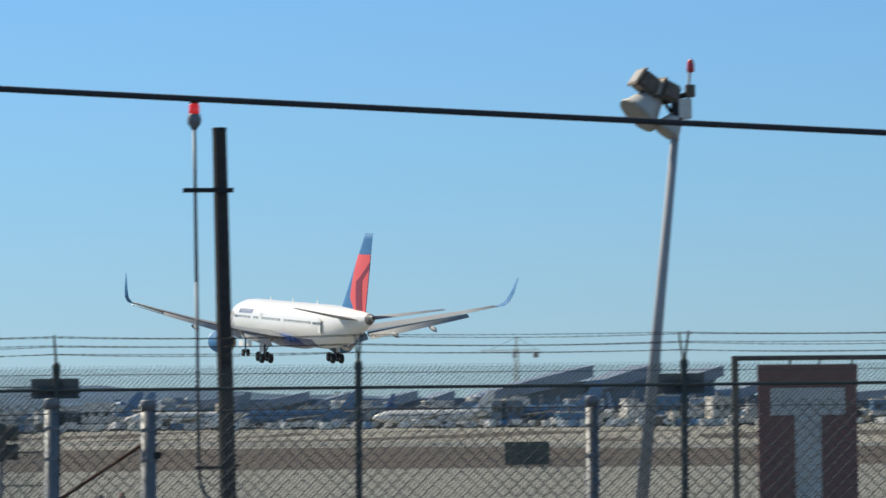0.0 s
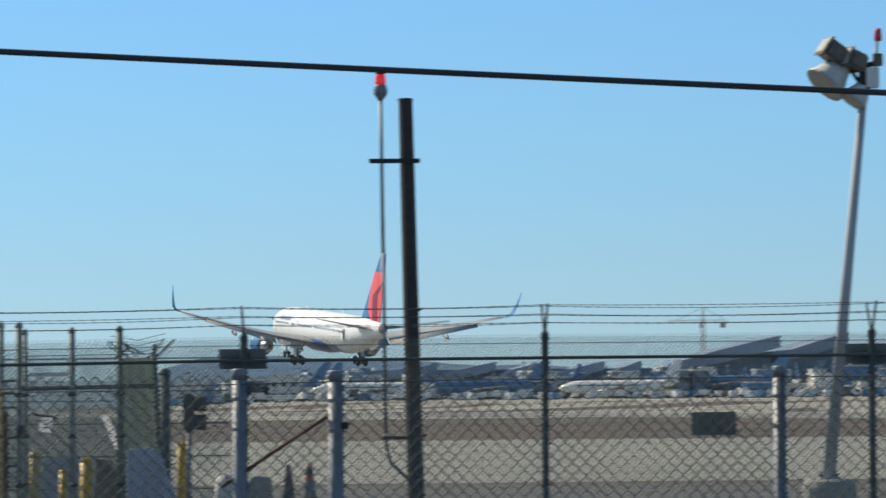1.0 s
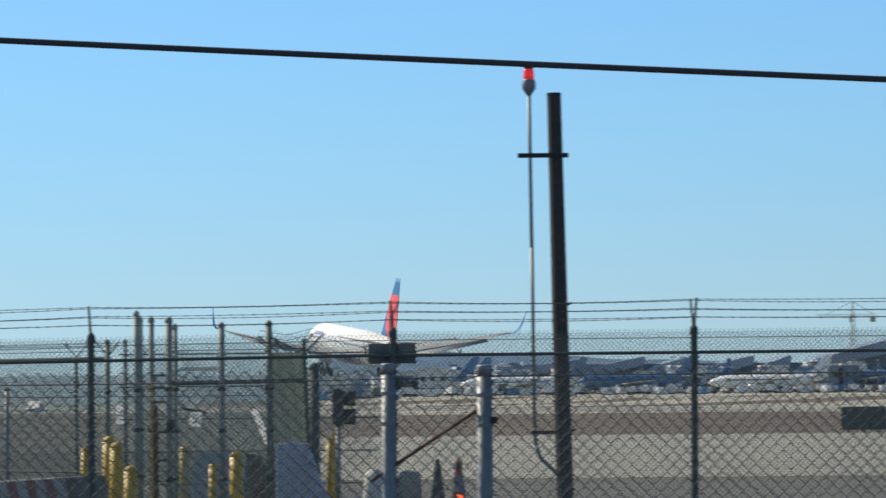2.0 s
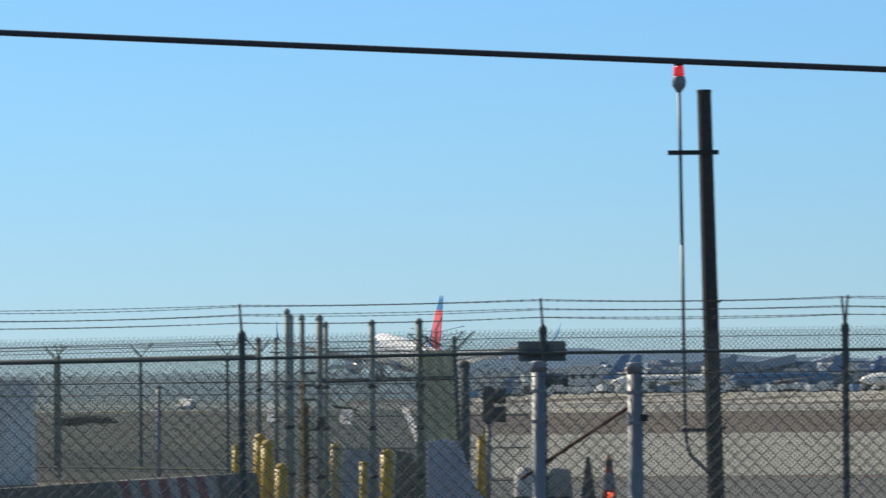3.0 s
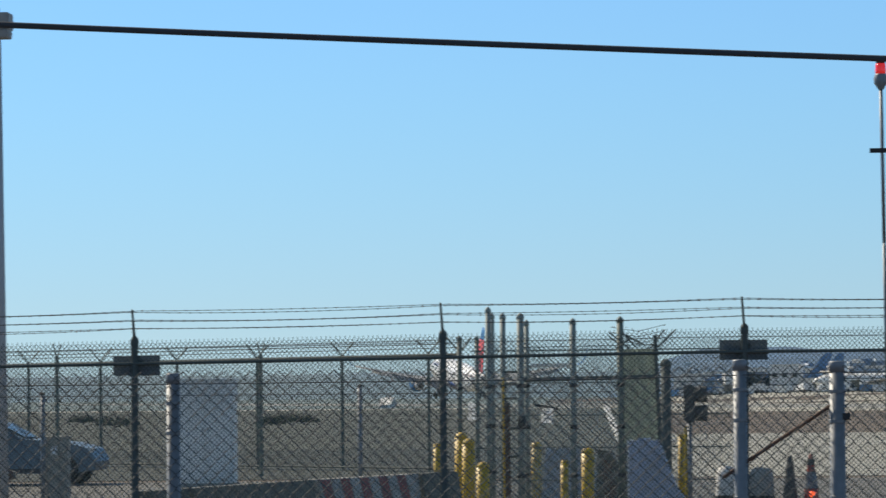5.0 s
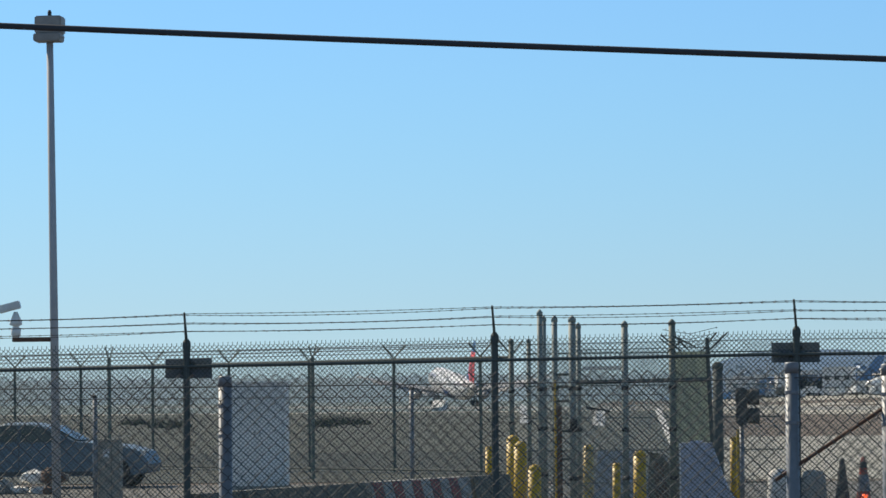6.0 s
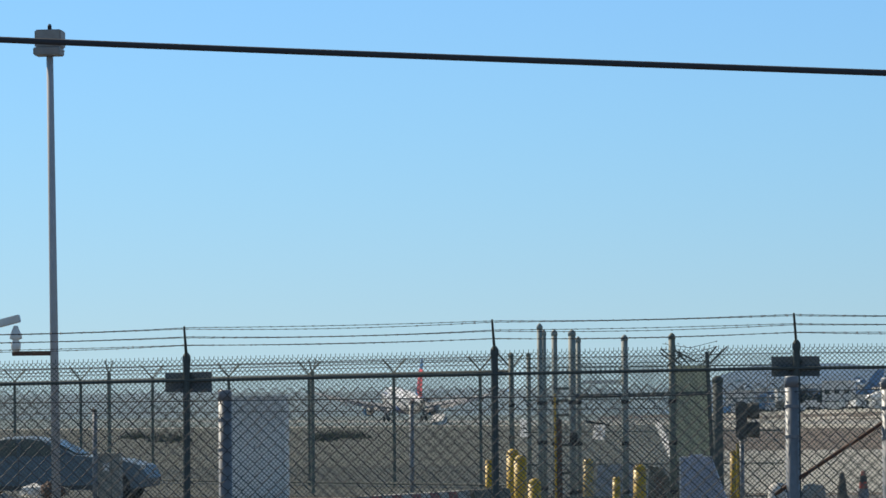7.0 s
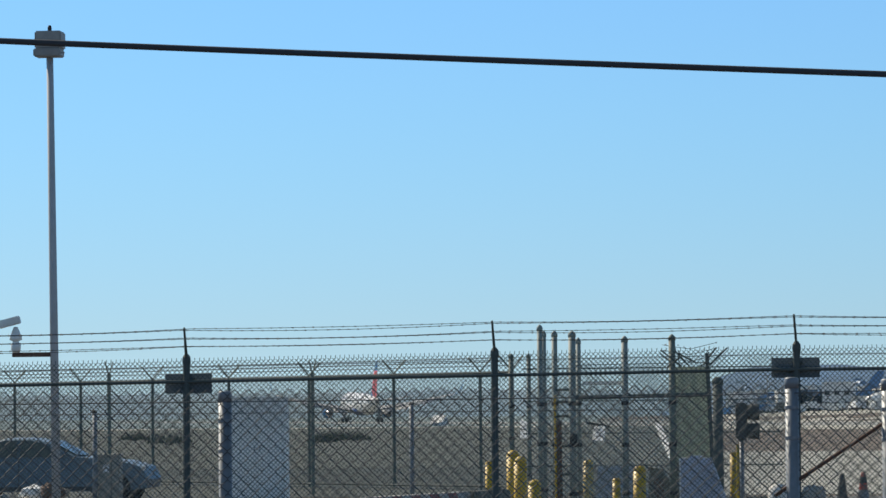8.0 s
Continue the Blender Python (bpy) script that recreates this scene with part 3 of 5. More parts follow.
def camera_mast():
    """Grey mast with a flat lamp head and a surveillance camera on an arm."""
    d = 60.0
    xb, xt, zt = -11.608, -11.675, 7.407
    zb = 0.55
    k = (xt - xb) / (zt - zb)
    foot = xb - k * zb
    m = thing("camera_mast", foot, d, 0, 0, "slim grey mast with a lamp head and surveillance camera", "mast")
    part("mast", tube((0, 0, 0), (k * zt, 0, zt), 0.07, 0.052, 14), GREY_PAINT, m, smooth=True)
    part("base_plate", box(-0.16, 0.16, -0.16, 0.16, 0.0, 0.025, 0.005), GREY_PAINT, m)
    h = part("lamp_housing", box(-0.2, 0.21, -0.2, 0.2, 0.035, 0.31, 0.02), LAMP_GREY, m, "grey box-shaped lamp housing")
    h.location = (k * zt, 0, zt)
    part("lower_plate", box(-0.215, 0.2, -0.24, 0.15, -0.085, 0.034, 0.015), LAMP_GREY, h, "weathered lower lamp plate")
    part("photocell", spin([(0.032, 0.31), (0.032, 0.38), (0.018, 0.41)], 10), IRON, h)
    part("peg", tube((0.2, -0.1, -0.02), (0.25, -0.1, -0.03), 0.012, n=6), GREY_PAINT, h)
    za = 2.74
    arm = part("arm", box(-12.283 - foot, k * za, -0.035, 0.035, za - 0.035, za + 0.035, 0.006), RUST, m, "brown bracket arm")
    dome = part("dome", spin([(0.05, 0.0), (0.075, 0.05), (0.08, 0.13), (0.05, 0.16), (0.05, 0.18), (0.1, 0.2), (0.09, 0.26), (0.03, 0.4)], 12), PALE_ENAMEL, arm, "pale pan-tilt head", True)
    dome.location = (-12.229 - foot, 0, za + 0.03)
    body = part("surveillance_camera", box(-0.24, 0.1, -0.06, 0.06, -0.06, 0.06, 0.012), PALE_ENAMEL, arm, "pale surveillance camera in a hood")
    body.matrix_local = pose(-12.229 - foot - 0.03, 0, za + 0.52, 0, -14, 0)


# ---- the airliner ----
def loft(rings, bm=None):
    out = bm or bmesh.new()
    made = [[out.verts.new(c) for c in r] for r in rings]
    n = len(made[0])
    for a, b in zip(made, made[1:]):
        for i in range(n):
            out.faces.new((a[i], a[(i + 1) % n], b[(i + 1) % n], b[i]))
    out.faces.new(made[0][::-1]), out.faces.new(made[-1])
    bmesh.ops.recalc_face_normals(out, faces=out.faces[:])
    return out


def foil(le, chord, thick, up=Vector((0, 0, 1)), n=9):
    """An aerofoil section: leading edge, chord aft, thickness along up."""
    xs = [0.5 * (1 - math.cos(math.pi * i / n)) for i in range(n + 1)]
    half = lambda c: thick * chord * 5 * (0.2969 * math.sqrt(c) - 0.126 * c - 0.3516 * c * c + 0.2843 * c ** 3 - 0.1036 * c ** 4) * 1.0
    pts = [Vector(le) + Vector((0, -c * chord, 0)) + up * half(c) for c in xs]
    pts += [Vector(le) + Vector((0, -c * chord, 0)) - up * half(c) * 0.7 for c in xs[-2:0:-1]]
    return pts


def airliner():
    """A twin-engined wide-body jet, nose to +y, standing on its wheels at z 0 with the main wheels at y 0."""
    jet = thing("airliner", 0, 0, 0, 0, "white twin-engined airliner with red and blue fin, wheels down, landing", "aircraft")
    R, CZ = 2.54, 4.9
    prof = [(27.2, 0.06, -0.55), (26.9, 0.45, -0.5), (26.0, 1.0, -0.4), (24.6, 1.6, -0.22), (22.6, 2.15, -0.08), (20.2, 2.45, 0), (17.5, R, 0), (8, R, 0), (-2, R, 0), (-10, R, 0),
            (-13.5, 2.42, 0.1), (-17, 2.1, 0.36), (-20.5, 1.6, 0.74), (-23.6, 1.05, 1.1), (-25.8, 0.6, 1.34), (-27.2, 0.28, 1.5)]
    ring = lambda y, r, dz, lo, hi, n: [Vector((r * math.cos(a), y, CZ + dz + r * 1.065 * math.sin(a))) for a in [lo + (hi - lo) * i / n for i in range(n)]]
    fus = part("fuselage", loft([ring(y, r, dz, 0, 2 * math.pi, 40) for y, r, dz in prof]), SKIN, jet, "glossy white fuselage", True)
    # blue belly, a shell just outside the skin
    shell = lambda y, r, dz: [Vector(((r + 0.02) * math.cos(a), y, CZ + dz + (r + 0.02) * 1.065 * math.sin(a))) for a in [math.pi * (1.2 + 0.6 * i / 16) for i in range(17)]]
    bm = bmesh.new()
    rows = [[bm.verts.new(c) for c in shell(y, r, dz)] for y, r, dz in ((9.5, R, 0), (4, R, 0), (-2, R, 0), (-8, R, 0), (-10.5, R, 0))]
    for a, b in zip(rows, rows[1:]):
        for i in range(16):
            bm.faces.new((a[i], b[i], b[i + 1], a[i + 1]))
    part("belly", bm, NAVY, fus, "deep blue painted belly", True)
    part("wing_fairing", loft([[Vector((2.35 * k * math.cos(a), y, CZ - 1.75 + 1.2 * k * math.sin(a))) for a in [2 * math.pi * i / 20 for i in range(20)]] for y, k in ((9.5, 0.35), (7.5, 0.85), (4, 1.08), (-2, 1.08), (-5, 0.8), (-7.5, 0.3))]), NAVY, fus, "blue wing root fairing", True)
    part("tail_cone", loft([ring(y, r + 0.015, dz, 0, 2 * math.pi, 20) for y, r, dz in ((-25.7, 0.62, 1.33), (-27.0, 0.32, 1.48), (-27.45, 0.18, 1.53))]), SOOT, fus, "sooty grey tail cone", True)
    pane = box(-0.012, 0.012, -0.11, 0.11, -0.16, 0.16)
    first = part("window", pane, GLASS_DARK, fus, "dark oval cabin windows")
    spots = [(s * (R + 0.004), 19.2 - 0.56 * i) for s in (-1, 1) for i in range(62) if i not in (12, 13, 18, 19, 34, 35, 55)]
    for j, (x, y) in enumerate(spots):
        q = first if j == 0 else part_copy(first, fus)
        q.location = (x * 0.985, y, CZ + 0.45)
    for s in (-1, 1):
        for y in (20.6, 8.6, -14.4):
            part("cabin_door", box(s * R * 0.96 - 0.03, s * R * 0.96 + 0.03, y - 0.5, y + 0.5, CZ - 0.7, CZ + 1.1, 0.02), SKIN, fus)
        # airline titles as plain bars
        for i in range(6):
            t = part("title_bar", box(-0.012, 0.012, -0.24, 0.24, -0.3, 0.3), NAVY, fus, "dark blue title bars")
            t.matrix_local = pose(s * (R * 0.9), 17.6 - i * 0.95, CZ + 1.2, 0, -s * 27, 0)
        part("cockpit_window", box(s * 1.35 - 0.35, s * 1.35 + 0.35, 24.2, 24.8, CZ + 0.55, CZ + 0.95, 0.05), GLASS_DARK, fus)
    for y in (12.0, 3.0, -6.5):
        part("antenna", slab([(y, 0), (y + 0.5, 0), (y + 0.15, 0.55), (y - 0.05, 0.55)], -0.02, 0.02), SKIN, fus).matrix_local = pose(0, 0, CZ + R * 1.02, 0, 0, 90)
    # fin, in painted bands
    fin_le, fin_c = lambda h: -14.9 - 0.89 * h, lambda h: 9.4 - 0.68 * h
    root = 6.5
    top_h = 9.95
    f_at = lambda h, grow=0.0: [Vector((p.x * (1 + grow), p.y, p.z)) for p in foil((0, fin_le(h), root + h), fin_c(h), 0.1, Vector((1, 0, 0)))]
    fin = part("fin", loft([f_at(h) for h in (-0.6, 1.5, 3.2, 5.0, 7.0, 9.2, top_h)]), TIP_BLUE, jet, "red and blue painted tail fin", True)

    def patch(name, quad, material, label):
        """A painted field on both sides of the fin; quad: fractions of chord and height."""
        for s in (-1, 1):
            bm = bmesh.new()
            grid = []
            (a0, h0), (a1, h1), (a2, h2), (a3, h3) = quad
            for i in range(9):
                row = []
                for j in range(7):
                    u, v = i / 8, j / 6
                    c = (a0 * (1 - u) + a1 * u) * (1 - v) + (a3 * (1 - u) + a2 * u) * v
                    h = (h0 * (1 - u) + h1 * u) * (1 - v) + (h3 * (1 - u) + h2 * u) * v
                    th = 0.1 * fin_c(h) * 5 * (0.2969 * math.sqrt(c) - 0.126 * c - 0.3516 * c * c + 0.2843 * c ** 3 - 0.1036 * c ** 4)
                    row.append(bm.verts.new((s * (th * (1 if s > 0 else 1) + 0.03), fin_le(h) - c * fin_c(h), root + h)))
                grid.append(row)
            for a, b in zip(grid, grid[1:]):
                for j in range(6):
                    bm.faces.new((a[j], b[j], b[j + 1], a[j + 1]))
            bmesh.ops.recalc_face_normals(bm, faces=bm.faces[:])
            part(name, bm, material, fin, label)
    patch("red_field", [(0.36, 2.25), (0.985, 2.25), (0.985, 7.4), (0.05, 7.4)], FIN_RED, "bright red painted field")
    patch("red_field", [(0.74, 0.0), (0.985, 0.0), (0.985, 2.25), (0.36, 2.25)], FIN_RED, "bright red painted field")
    patch("dark_field", [(0.74, 0.1), (0.92, 0.1), (0.74, 4.2), (0.46, 4.2)], FIN_DARK, "dark red painted field")
    patch("dark_field", [(0.48, 4.2), (0.72, 4.2), (0.975, 5.7), (0.975, 6.5)], FIN_DARK, "dark red painted field")
    for i, ob in enumerate([o for o in fin.children if o.name.startswith("dark_field")]):
        ob.location.x = 0.02 if i % 2 else -0.02
    part("rudder_line", box(-0.03, 0.03, -0.05, 0.05, 0, 8.6), SOOT, fin).matrix_local = pose(0, fin_le(0) - 0.66 * fin_c(0), root + 0.2, 31, 0, 0)
    # wings, flaps, winglets, engines, tailplane and gear on both sides
    for s in (-1, 1):
        st = [(1.6, 9.6, 11.2, 0.15, 3.1), (4.2, 7.9, 9.2, 0.15, 3.45), (8.2, 5.2, 6.5, 0.15, 4.1), (14, 1.15, 4.9, 0.14, 5.25), (20, -3.05, 3.2, 0.13, 6.6), (23.4, -5.45, 2.25, 0.11, 7.45)]
        w = part("wing", loft([foil((s * x, y, z), c, t) for x, y, c, t, z in st]), WING_GREY, jet, "grey swept wing, flaps lowered", True)
        part("leading_edge_slat", loft([foil((s * x, y + 0.35, z - 0.22), c * 0.16, t * 2.4) for x, y, c, t, z in st[1:]]), BARE, w, "extended metal slat", True)
        for a, b in ((st[1], st[2]), (st[2], st[4])):
            rows = []
            for x, y, c, t, z in (a, b):
                o = 0.45 if a is st[1] and x == a[0] else 0.25
                sec = foil((0, 0, 0), c * 0.31, 0.12)
                turn = Matrix.Rotation(radians(26), 3, "X")
                rows.append([turn @ p + Vector((s * (x + (o if (x, y) == (a[0], a[1]) else -0.15)), y - c * 0.95, z - 0.12)) for p in sec])
            part("flap", loft(rows), WING_GREY, w, "lowered flap", True)
        for x, y, z, c in ((6.4, 0.1, 3.35, 3.4), (11, -2.6, 4.05, 3.0), (15.5, -4.2, 4.85, 2.5)):
            part("flap_track_fairing", loft([[Vector((s * x + k * 0.28 * math.cos(q), y - 1.6 - dy, z - 0.22 - dz + k * 0.3 * math.sin(q))) for q in [2 * math.pi * i / 10 for i in range(10)]] for k, dy, dz in ((0.1, -1.6, -0.1), (0.9, -0.5, 0), (1, 0.5, 0.12), (0.1, c * 0.55, 0.4))]), WING_GREY, w, smooth=True)
        tips = []
        for k, (dx, dz, dy, c) in enumerate(((0, 0, 0, 2.25), (0.75, 0.18, 0.6, 2.0), (1.3, 0.75, 1.25, 1.7), (1.65, 1.9, 2.3, 1.25), (1.95, 3.7, 3.6, 0.6))):
            up = Vector((-s * (0.2, 0.5, 0.85, 0.97, 0.97)[k], 0, (0.98, 0.86, 0.5, 0.2, 0.2)[k]))
            tips.append(foil((s * (23.4 + dx), -5.45 - dy, 7.4 + dz), c, 0.08, up))
        part("winglet", loft(tips), TIP_BLUE, w, "blue upswept winglet", True)
        ex, ey, ez = s * 7.9, 9.3, 2.35
        nac = [(1.18, 0.0), (1.33, -0.25), (1.42, -0.9), (1.42, -2.2), (1.28, -3.4), (1.12, -4.2)]
        e = part("engine", spin([(r, -y) for r, y in nac[::-1]][::-1], 26, m=pose(ex, ey, ez, 90, 0, 0)), TIP_BLUE, jet, "blue engine nacelle", True)
        part("intake_lip", spin([(1.12, -0.02), (1.2, -0.12), (1.3, -0.02), (1.335, 0.26), (1.31, 0.28)], 26, m=pose(ex, ey, ez, 90, 0, 0)), BARE, e, "polished intake lip", True)
        part("core_nozzle", spin([(1.0, 4.1), (0.92, 4.9), (0.72, 5.6), (0.6, 5.7)], 22, m=pose(ex, ey, ez, 90, 0, 0)), BARE, e, "bright metal exhaust nozzle", True)
        part("exhaust_plug", spin([(0.42, 5.5), (0.34, 6.0), (0.08, 6.6)], 14, m=pose(ex, ey, ez, 90, 0, 0)), SOOT, e, smooth=True)
        part("fan_duct", spin([(1.08, 4.0), (1.02, 4.22)], 22, m=pose(ex, ey, ez, 90, 0, 0)), SOOT, e)
        part("pylon", loft([foil((ex, 7.6 - 0.0, z), c, 0.09, Vector((1, 0, 0))) for z, c in ((3.2, 5.4), (4.1, 4.6))]), SKIN, e)
        hs = [(0.7, -18.4, 5.6, 6.05), (4.5, -21.3, 3.9, 6.65), (9.3, -24.9, 1.9, 7.45)]
        part("tailplane", loft([foil((s * x, y, z), c, 0.09) for x, y, c, z in hs]), WING_GREY, jet, "grey tailplane", True)
        g = part("main_gear", tube((s * 4.65, 0, 0.62), (s * 4.5, 0.3, 3.5), 0.17, 0.2, 12), GALV, jet, "grey main gear leg")
        part("drag_strut", tube((s * 4.62, 0, 1.2), (s * 3.4, 0.6, 3.2), 0.09, n=8), GALV, g)
        part("bogie_beam", tube((s * 4.65, -0.75, 0.6), (s * 4.65, 0.75, 0.78), 0.13, n=10), GALV, g)
        part("gear_door", box(s * 5.0 - 0.03, s * 5.0 + 0.03, -0.6, 0.9, 1.3, 3.1, 0.02), SKIN, g)
        for dy in (-0.72, 0.72):
            for dx in (-0.56, 0.56):
                wheel(g, s * 4.65 + dx, dy, 0.6 if dy < 0 else 0.78, 0.6, 0.44)
    n = part("nose_gear", tube((0, 22.3, 0.5), (0, 22.5, 3.2), 0.11, 0.13, 10), GALV, jet, "grey nose gear leg")
    for dx in (-0.32, 0.32):
        wheel(n, dx, 22.3, 0.47, 0.47, 0.3)
    for s in (-1, 1):
        part("nose_gear_door", box(s * 0.55 - 0.02, s * 0.55 + 0.02, 21.6, 23.6, 1.25, 2.1, 0.015), SKIN, n)
    return jet


def part_copy(ob, parent):
    q = new(ob.name.split(".")[0], ob.data)
    q.parent = parent
    return q


def wheel(parent, x, y, z, r, w):
    t = part("tyre", spin([(r * 0.55, -w / 2), (r * 0.9, -w / 2), (r, -w * 0.3), (r, w * 0.3), (r * 0.9, w / 2), (r * 0.55, w / 2)], 18, m=pose(x, y, z, 0, 90, 0)), RUBBER, parent, "black tyre", True)
    part("rim", spin([(r * 0.2, -w * 0.52), (r * 0.54, -w * 0.46), (r * 0.54, w * 0.46), (r * 0.2, w * 0.52)], 14, m=pose(x, y, z, 0, 90, 0)), GALV, t)
    return t


# ---- the yard behind the security fence ----
def far_fence():
    """Inner perimeter fence that runs away to the left, with V arms and bare wire."""
    pts = [(-6.921, 90.5), (-7.805, 92.5), (-10.11, 95.0), (-12.491, 97.5), (-14.874, 100.0), (-17.263, 102.5), (-19.635, 105.0), (-21.948, 107.5), (-24.256, 110.0)]
    a, b = Vector((*pts[0], 0)), Vector((*pts[-1], 0))
    f = thing("inner_fence", 0, 0, 0, 0, "dull green inner chain-link fence with V-shaped barbed wire arms", "fence")
    u = (b - a).normalized()
    w = Vector((-u.y, u.x, 0))
    for x, y in pts:
        p = part("post", tube((x, y, 0), (x, y, 2.78), 0.04, n=10), FAR_POST, f)
        for s in (-1, 1):
            part("arm", tube((x, y, 2.76), (x + w.x * 0.34 * s, y + w.y * 0.34 * s, 3.09), 0.02, n=6), FAR_POST, p)
    m = Matrix.Translation(a) @ Matrix.Rotation(math.atan2(u.y, u.x), 4, "Z")
    web = wires("chain_link_web", diamonds((b - a).length, 0.08, 2.76, 0.085, 0.0, 8), 0.0038, GREEN_WIRE, f, "green chain-link web")
    web.matrix_local = m
    segs = []
    for k in (0.13, 0.23, 0.33):
        for s in (-1, 1):
            o = w * k * s
            segs.append((a + o + Vector((0, 0, 2.76 + k * 0.9)), b + o + Vector((0, 0, 2.76 + k * 0.9))))
    wires("barbed_wire", segs, 0.006, BARB, f, "barbed wire strands on the arms")
    for z in (2.72, 0.1):
        part("rail", tube(a + Vector((0, 0, z)), b + Vector((0, 0, z)), 0.03, n=6), GREEN, f)
    for x, y, h in ((-15.811, 88, 2.75), (-11.198, 88, 2.727)):
        g = thing("gate_post", x, y, 0, 0, "stout dark green gate post with upright barbed arms", "post", "posts of the yard gates")
        part("post", tube((0, 0, 0), (0, 0, h), 0.045, n=12), FAR_POST, g)
        for s in (-1, 1):
            part("arm", tube((0, 0, h - 0.05), (0.045 * s, 0.25 * s, h + 0.27), 0.017, n=6), FAR_POST, g)


def gate_posts():
    rows = [(-4.15, 60.0, 3.092, 0.042, GATE_GREEN, "tall grey-green gate post"), (-4.117, 60.4, 3.005, 0.036, GATE_GREEN, "tall grey-green gate post"),
            (-3.796, 58.0, 2.954, 0.042, GATE_GREEN, "tall grey-green gate post"), (-3.477, 57.0, 2.93, 0.052, GATE_GREEN, "tall grey-green gate post"),
            (-3.423, 57.6, 2.842, 0.036, GATE_GREEN, "slim grey-green gate post"), (-2.719, 57.0, 2.848, 0.046, GATE_GREEN, "tall grey-green gate post"),
            (-2.037, 57.0, 2.864, 0.048, FAR_POST, "dull green gate post"), (-5.737, 75.0, 2.886, 0.05, FAR_POST, "distant green fence post"), (-5.403, 75.0, 2.882, 0.04, FAR_POST, "distant green fence post")]
    for x, y, h, r, m, lab in rows:
        p = thing("gate_post", x, y, 0, 0, lab, "post", "posts of the yard gates")
        part("post", tube((0, 0, 0), (0, 0, h - 0.05), r, n=14), m, p, smooth=True)
        part("cap", spin([(r + 0.006, h - 0.07), (r + 0.006, h - 0.03), (r * 0.7, h), (0.01, h + 0.02)], 14), m, p, smooth=True)
        for zz in (0.6, 1.3, 1.9):
            part("hinge", spin([(r + 0.004, zz - 0.03), (r + 0.012, zz - 0.02), (r + 0.012, zz + 0.02), (r + 0.004, zz + 0.03)], 10), IRON, p)


def yard_gate():
    """Chain-link gate leaves with a privacy screen at the end."""
    d = 57.0
    x0, x1, x2, x3 = -3.47, -2.72, -2.021, -1.535
    top, mid = 2.431, 1.992
    g = thing("yard_gate", 0, d, 0, 0, "chain-link yard gate with a dark mid rail and green privacy screen", "gate")
    part("mid_rail", tube((x0, 0, mid - 0.01), (x3, 0, mid + 0.02), 0.032, n=10), GREEN, g)
    part("top_wire", tube((x0, 0, top + 0.02), (x3, 0, top + 0.04), 0.006, n=6), GREEN, g)
    part("bottom_rail", tube((x0, 0, 0.15), (x3, 0, 0.15), 0.022, n=8), GREEN, g)
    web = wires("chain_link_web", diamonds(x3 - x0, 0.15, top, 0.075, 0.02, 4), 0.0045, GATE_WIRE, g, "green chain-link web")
    web.location.x = x0
    zb = 1.042
    bm = bmesh.new()
    rows = []
    for i in range(13):
        rows.append([bm.verts.new((x2 + (x3 + 0.03 - x2) * i / 12 + 0.06 * (1 - k / 12) * (i / 12), 0.03 + 0.012 * math.sin(i * 1.7 + k * 0.4), zb + (top - 0.02 - zb) * k / 12)) for k in range(13)])
    for a, b in zip(rows, rows[1:]):
        for k in range(12):
            bm.faces.new((a[k], b[k], b[k + 1], a[k + 1]))
    bmesh.ops.solidify(bm, geom=bm.faces[:], thickness=0.006)
    part("privacy_screen", bm, SCREEN, g, "faded green privacy fabric", True)
    part("end_post", tube((x3 + 0.1, 0, 0), (x3, 0, 2.607), 0.03, n=10), GREEN, g)
    rnd = random.Random(4)
    for k in range(7):
        a = x2 - 0.08 + (x3 - x2 + 0.12) * k / 6
        p = (a, rnd.uniform(-0.1, 0.1), top + rnd.uniform(-0.02, 0.05))
        q = (a + rnd.choice((-1, 1)) * rnd.uniform(0.18, 0.3), rnd.uniform(-0.2, 0.2), top + rnd.uniform(0.14, 0.27))
        part("barbed_arm", tube(p, q, 0.012, n=6), GREEN, g)
    segs = []
    for z in (0.12, 0.22, 0.3):
        segs += [((p[0] + x2 - 0.15, p[1], p[2] + 0.04 * math.sin(p[0] * 9)), (q[0] + x2 - 0.15, q[1], q[2] + 0.04 * math.sin(q[0] * 9))) for p, q in barbed(x3 - x2 + 0.3, top + z, 0.0, 0.05, 0.09, int(z * 100))]
    wires("barbed_wire", segs, 0.0045, BARB, g, "tangled barbed wire")
    # ladder-like leaf beside the lock
    xa, xb = -3.715, x0
    for v in (2.1, 1.92, 1.717, 1.286, 0.879):
        part("rung", tube((xa, 0.02, v), (xb, 0.02, v), 0.02, n=6), GREEN, g)
    part("lock_box", box(xb - 0.05, xb + 0.06, -0.07, 0.0, 1.285, 1.464, 0.01), IRON, g, "dark lock box")
    part("rusty_stile", tube((-3.675, 0, 0), (-3.682, 0, 1.653), 0.045, n=10), RUST, g, "rust-brown gate stile")
    part("yellow_stile", tube((-3.724, -0.02, 0), (-3.731, -0.02, 2.02), 0.016, n=8), YELLOW, g, "yellow edge strip")
    # the bright line of sun on this rail is given as white paint
    part("pale_bar", box(-3.338, -2.767, 0.05, 0.12, 2.16, 2.217, 0.008), WHITE_PAINT, g, "cross bar painted pale as if sunlit")
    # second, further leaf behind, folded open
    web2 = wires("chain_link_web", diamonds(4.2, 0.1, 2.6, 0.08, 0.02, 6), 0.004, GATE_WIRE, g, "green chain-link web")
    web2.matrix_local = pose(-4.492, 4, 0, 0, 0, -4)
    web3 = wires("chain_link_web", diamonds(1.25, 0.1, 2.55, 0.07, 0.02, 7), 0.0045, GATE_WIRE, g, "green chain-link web")
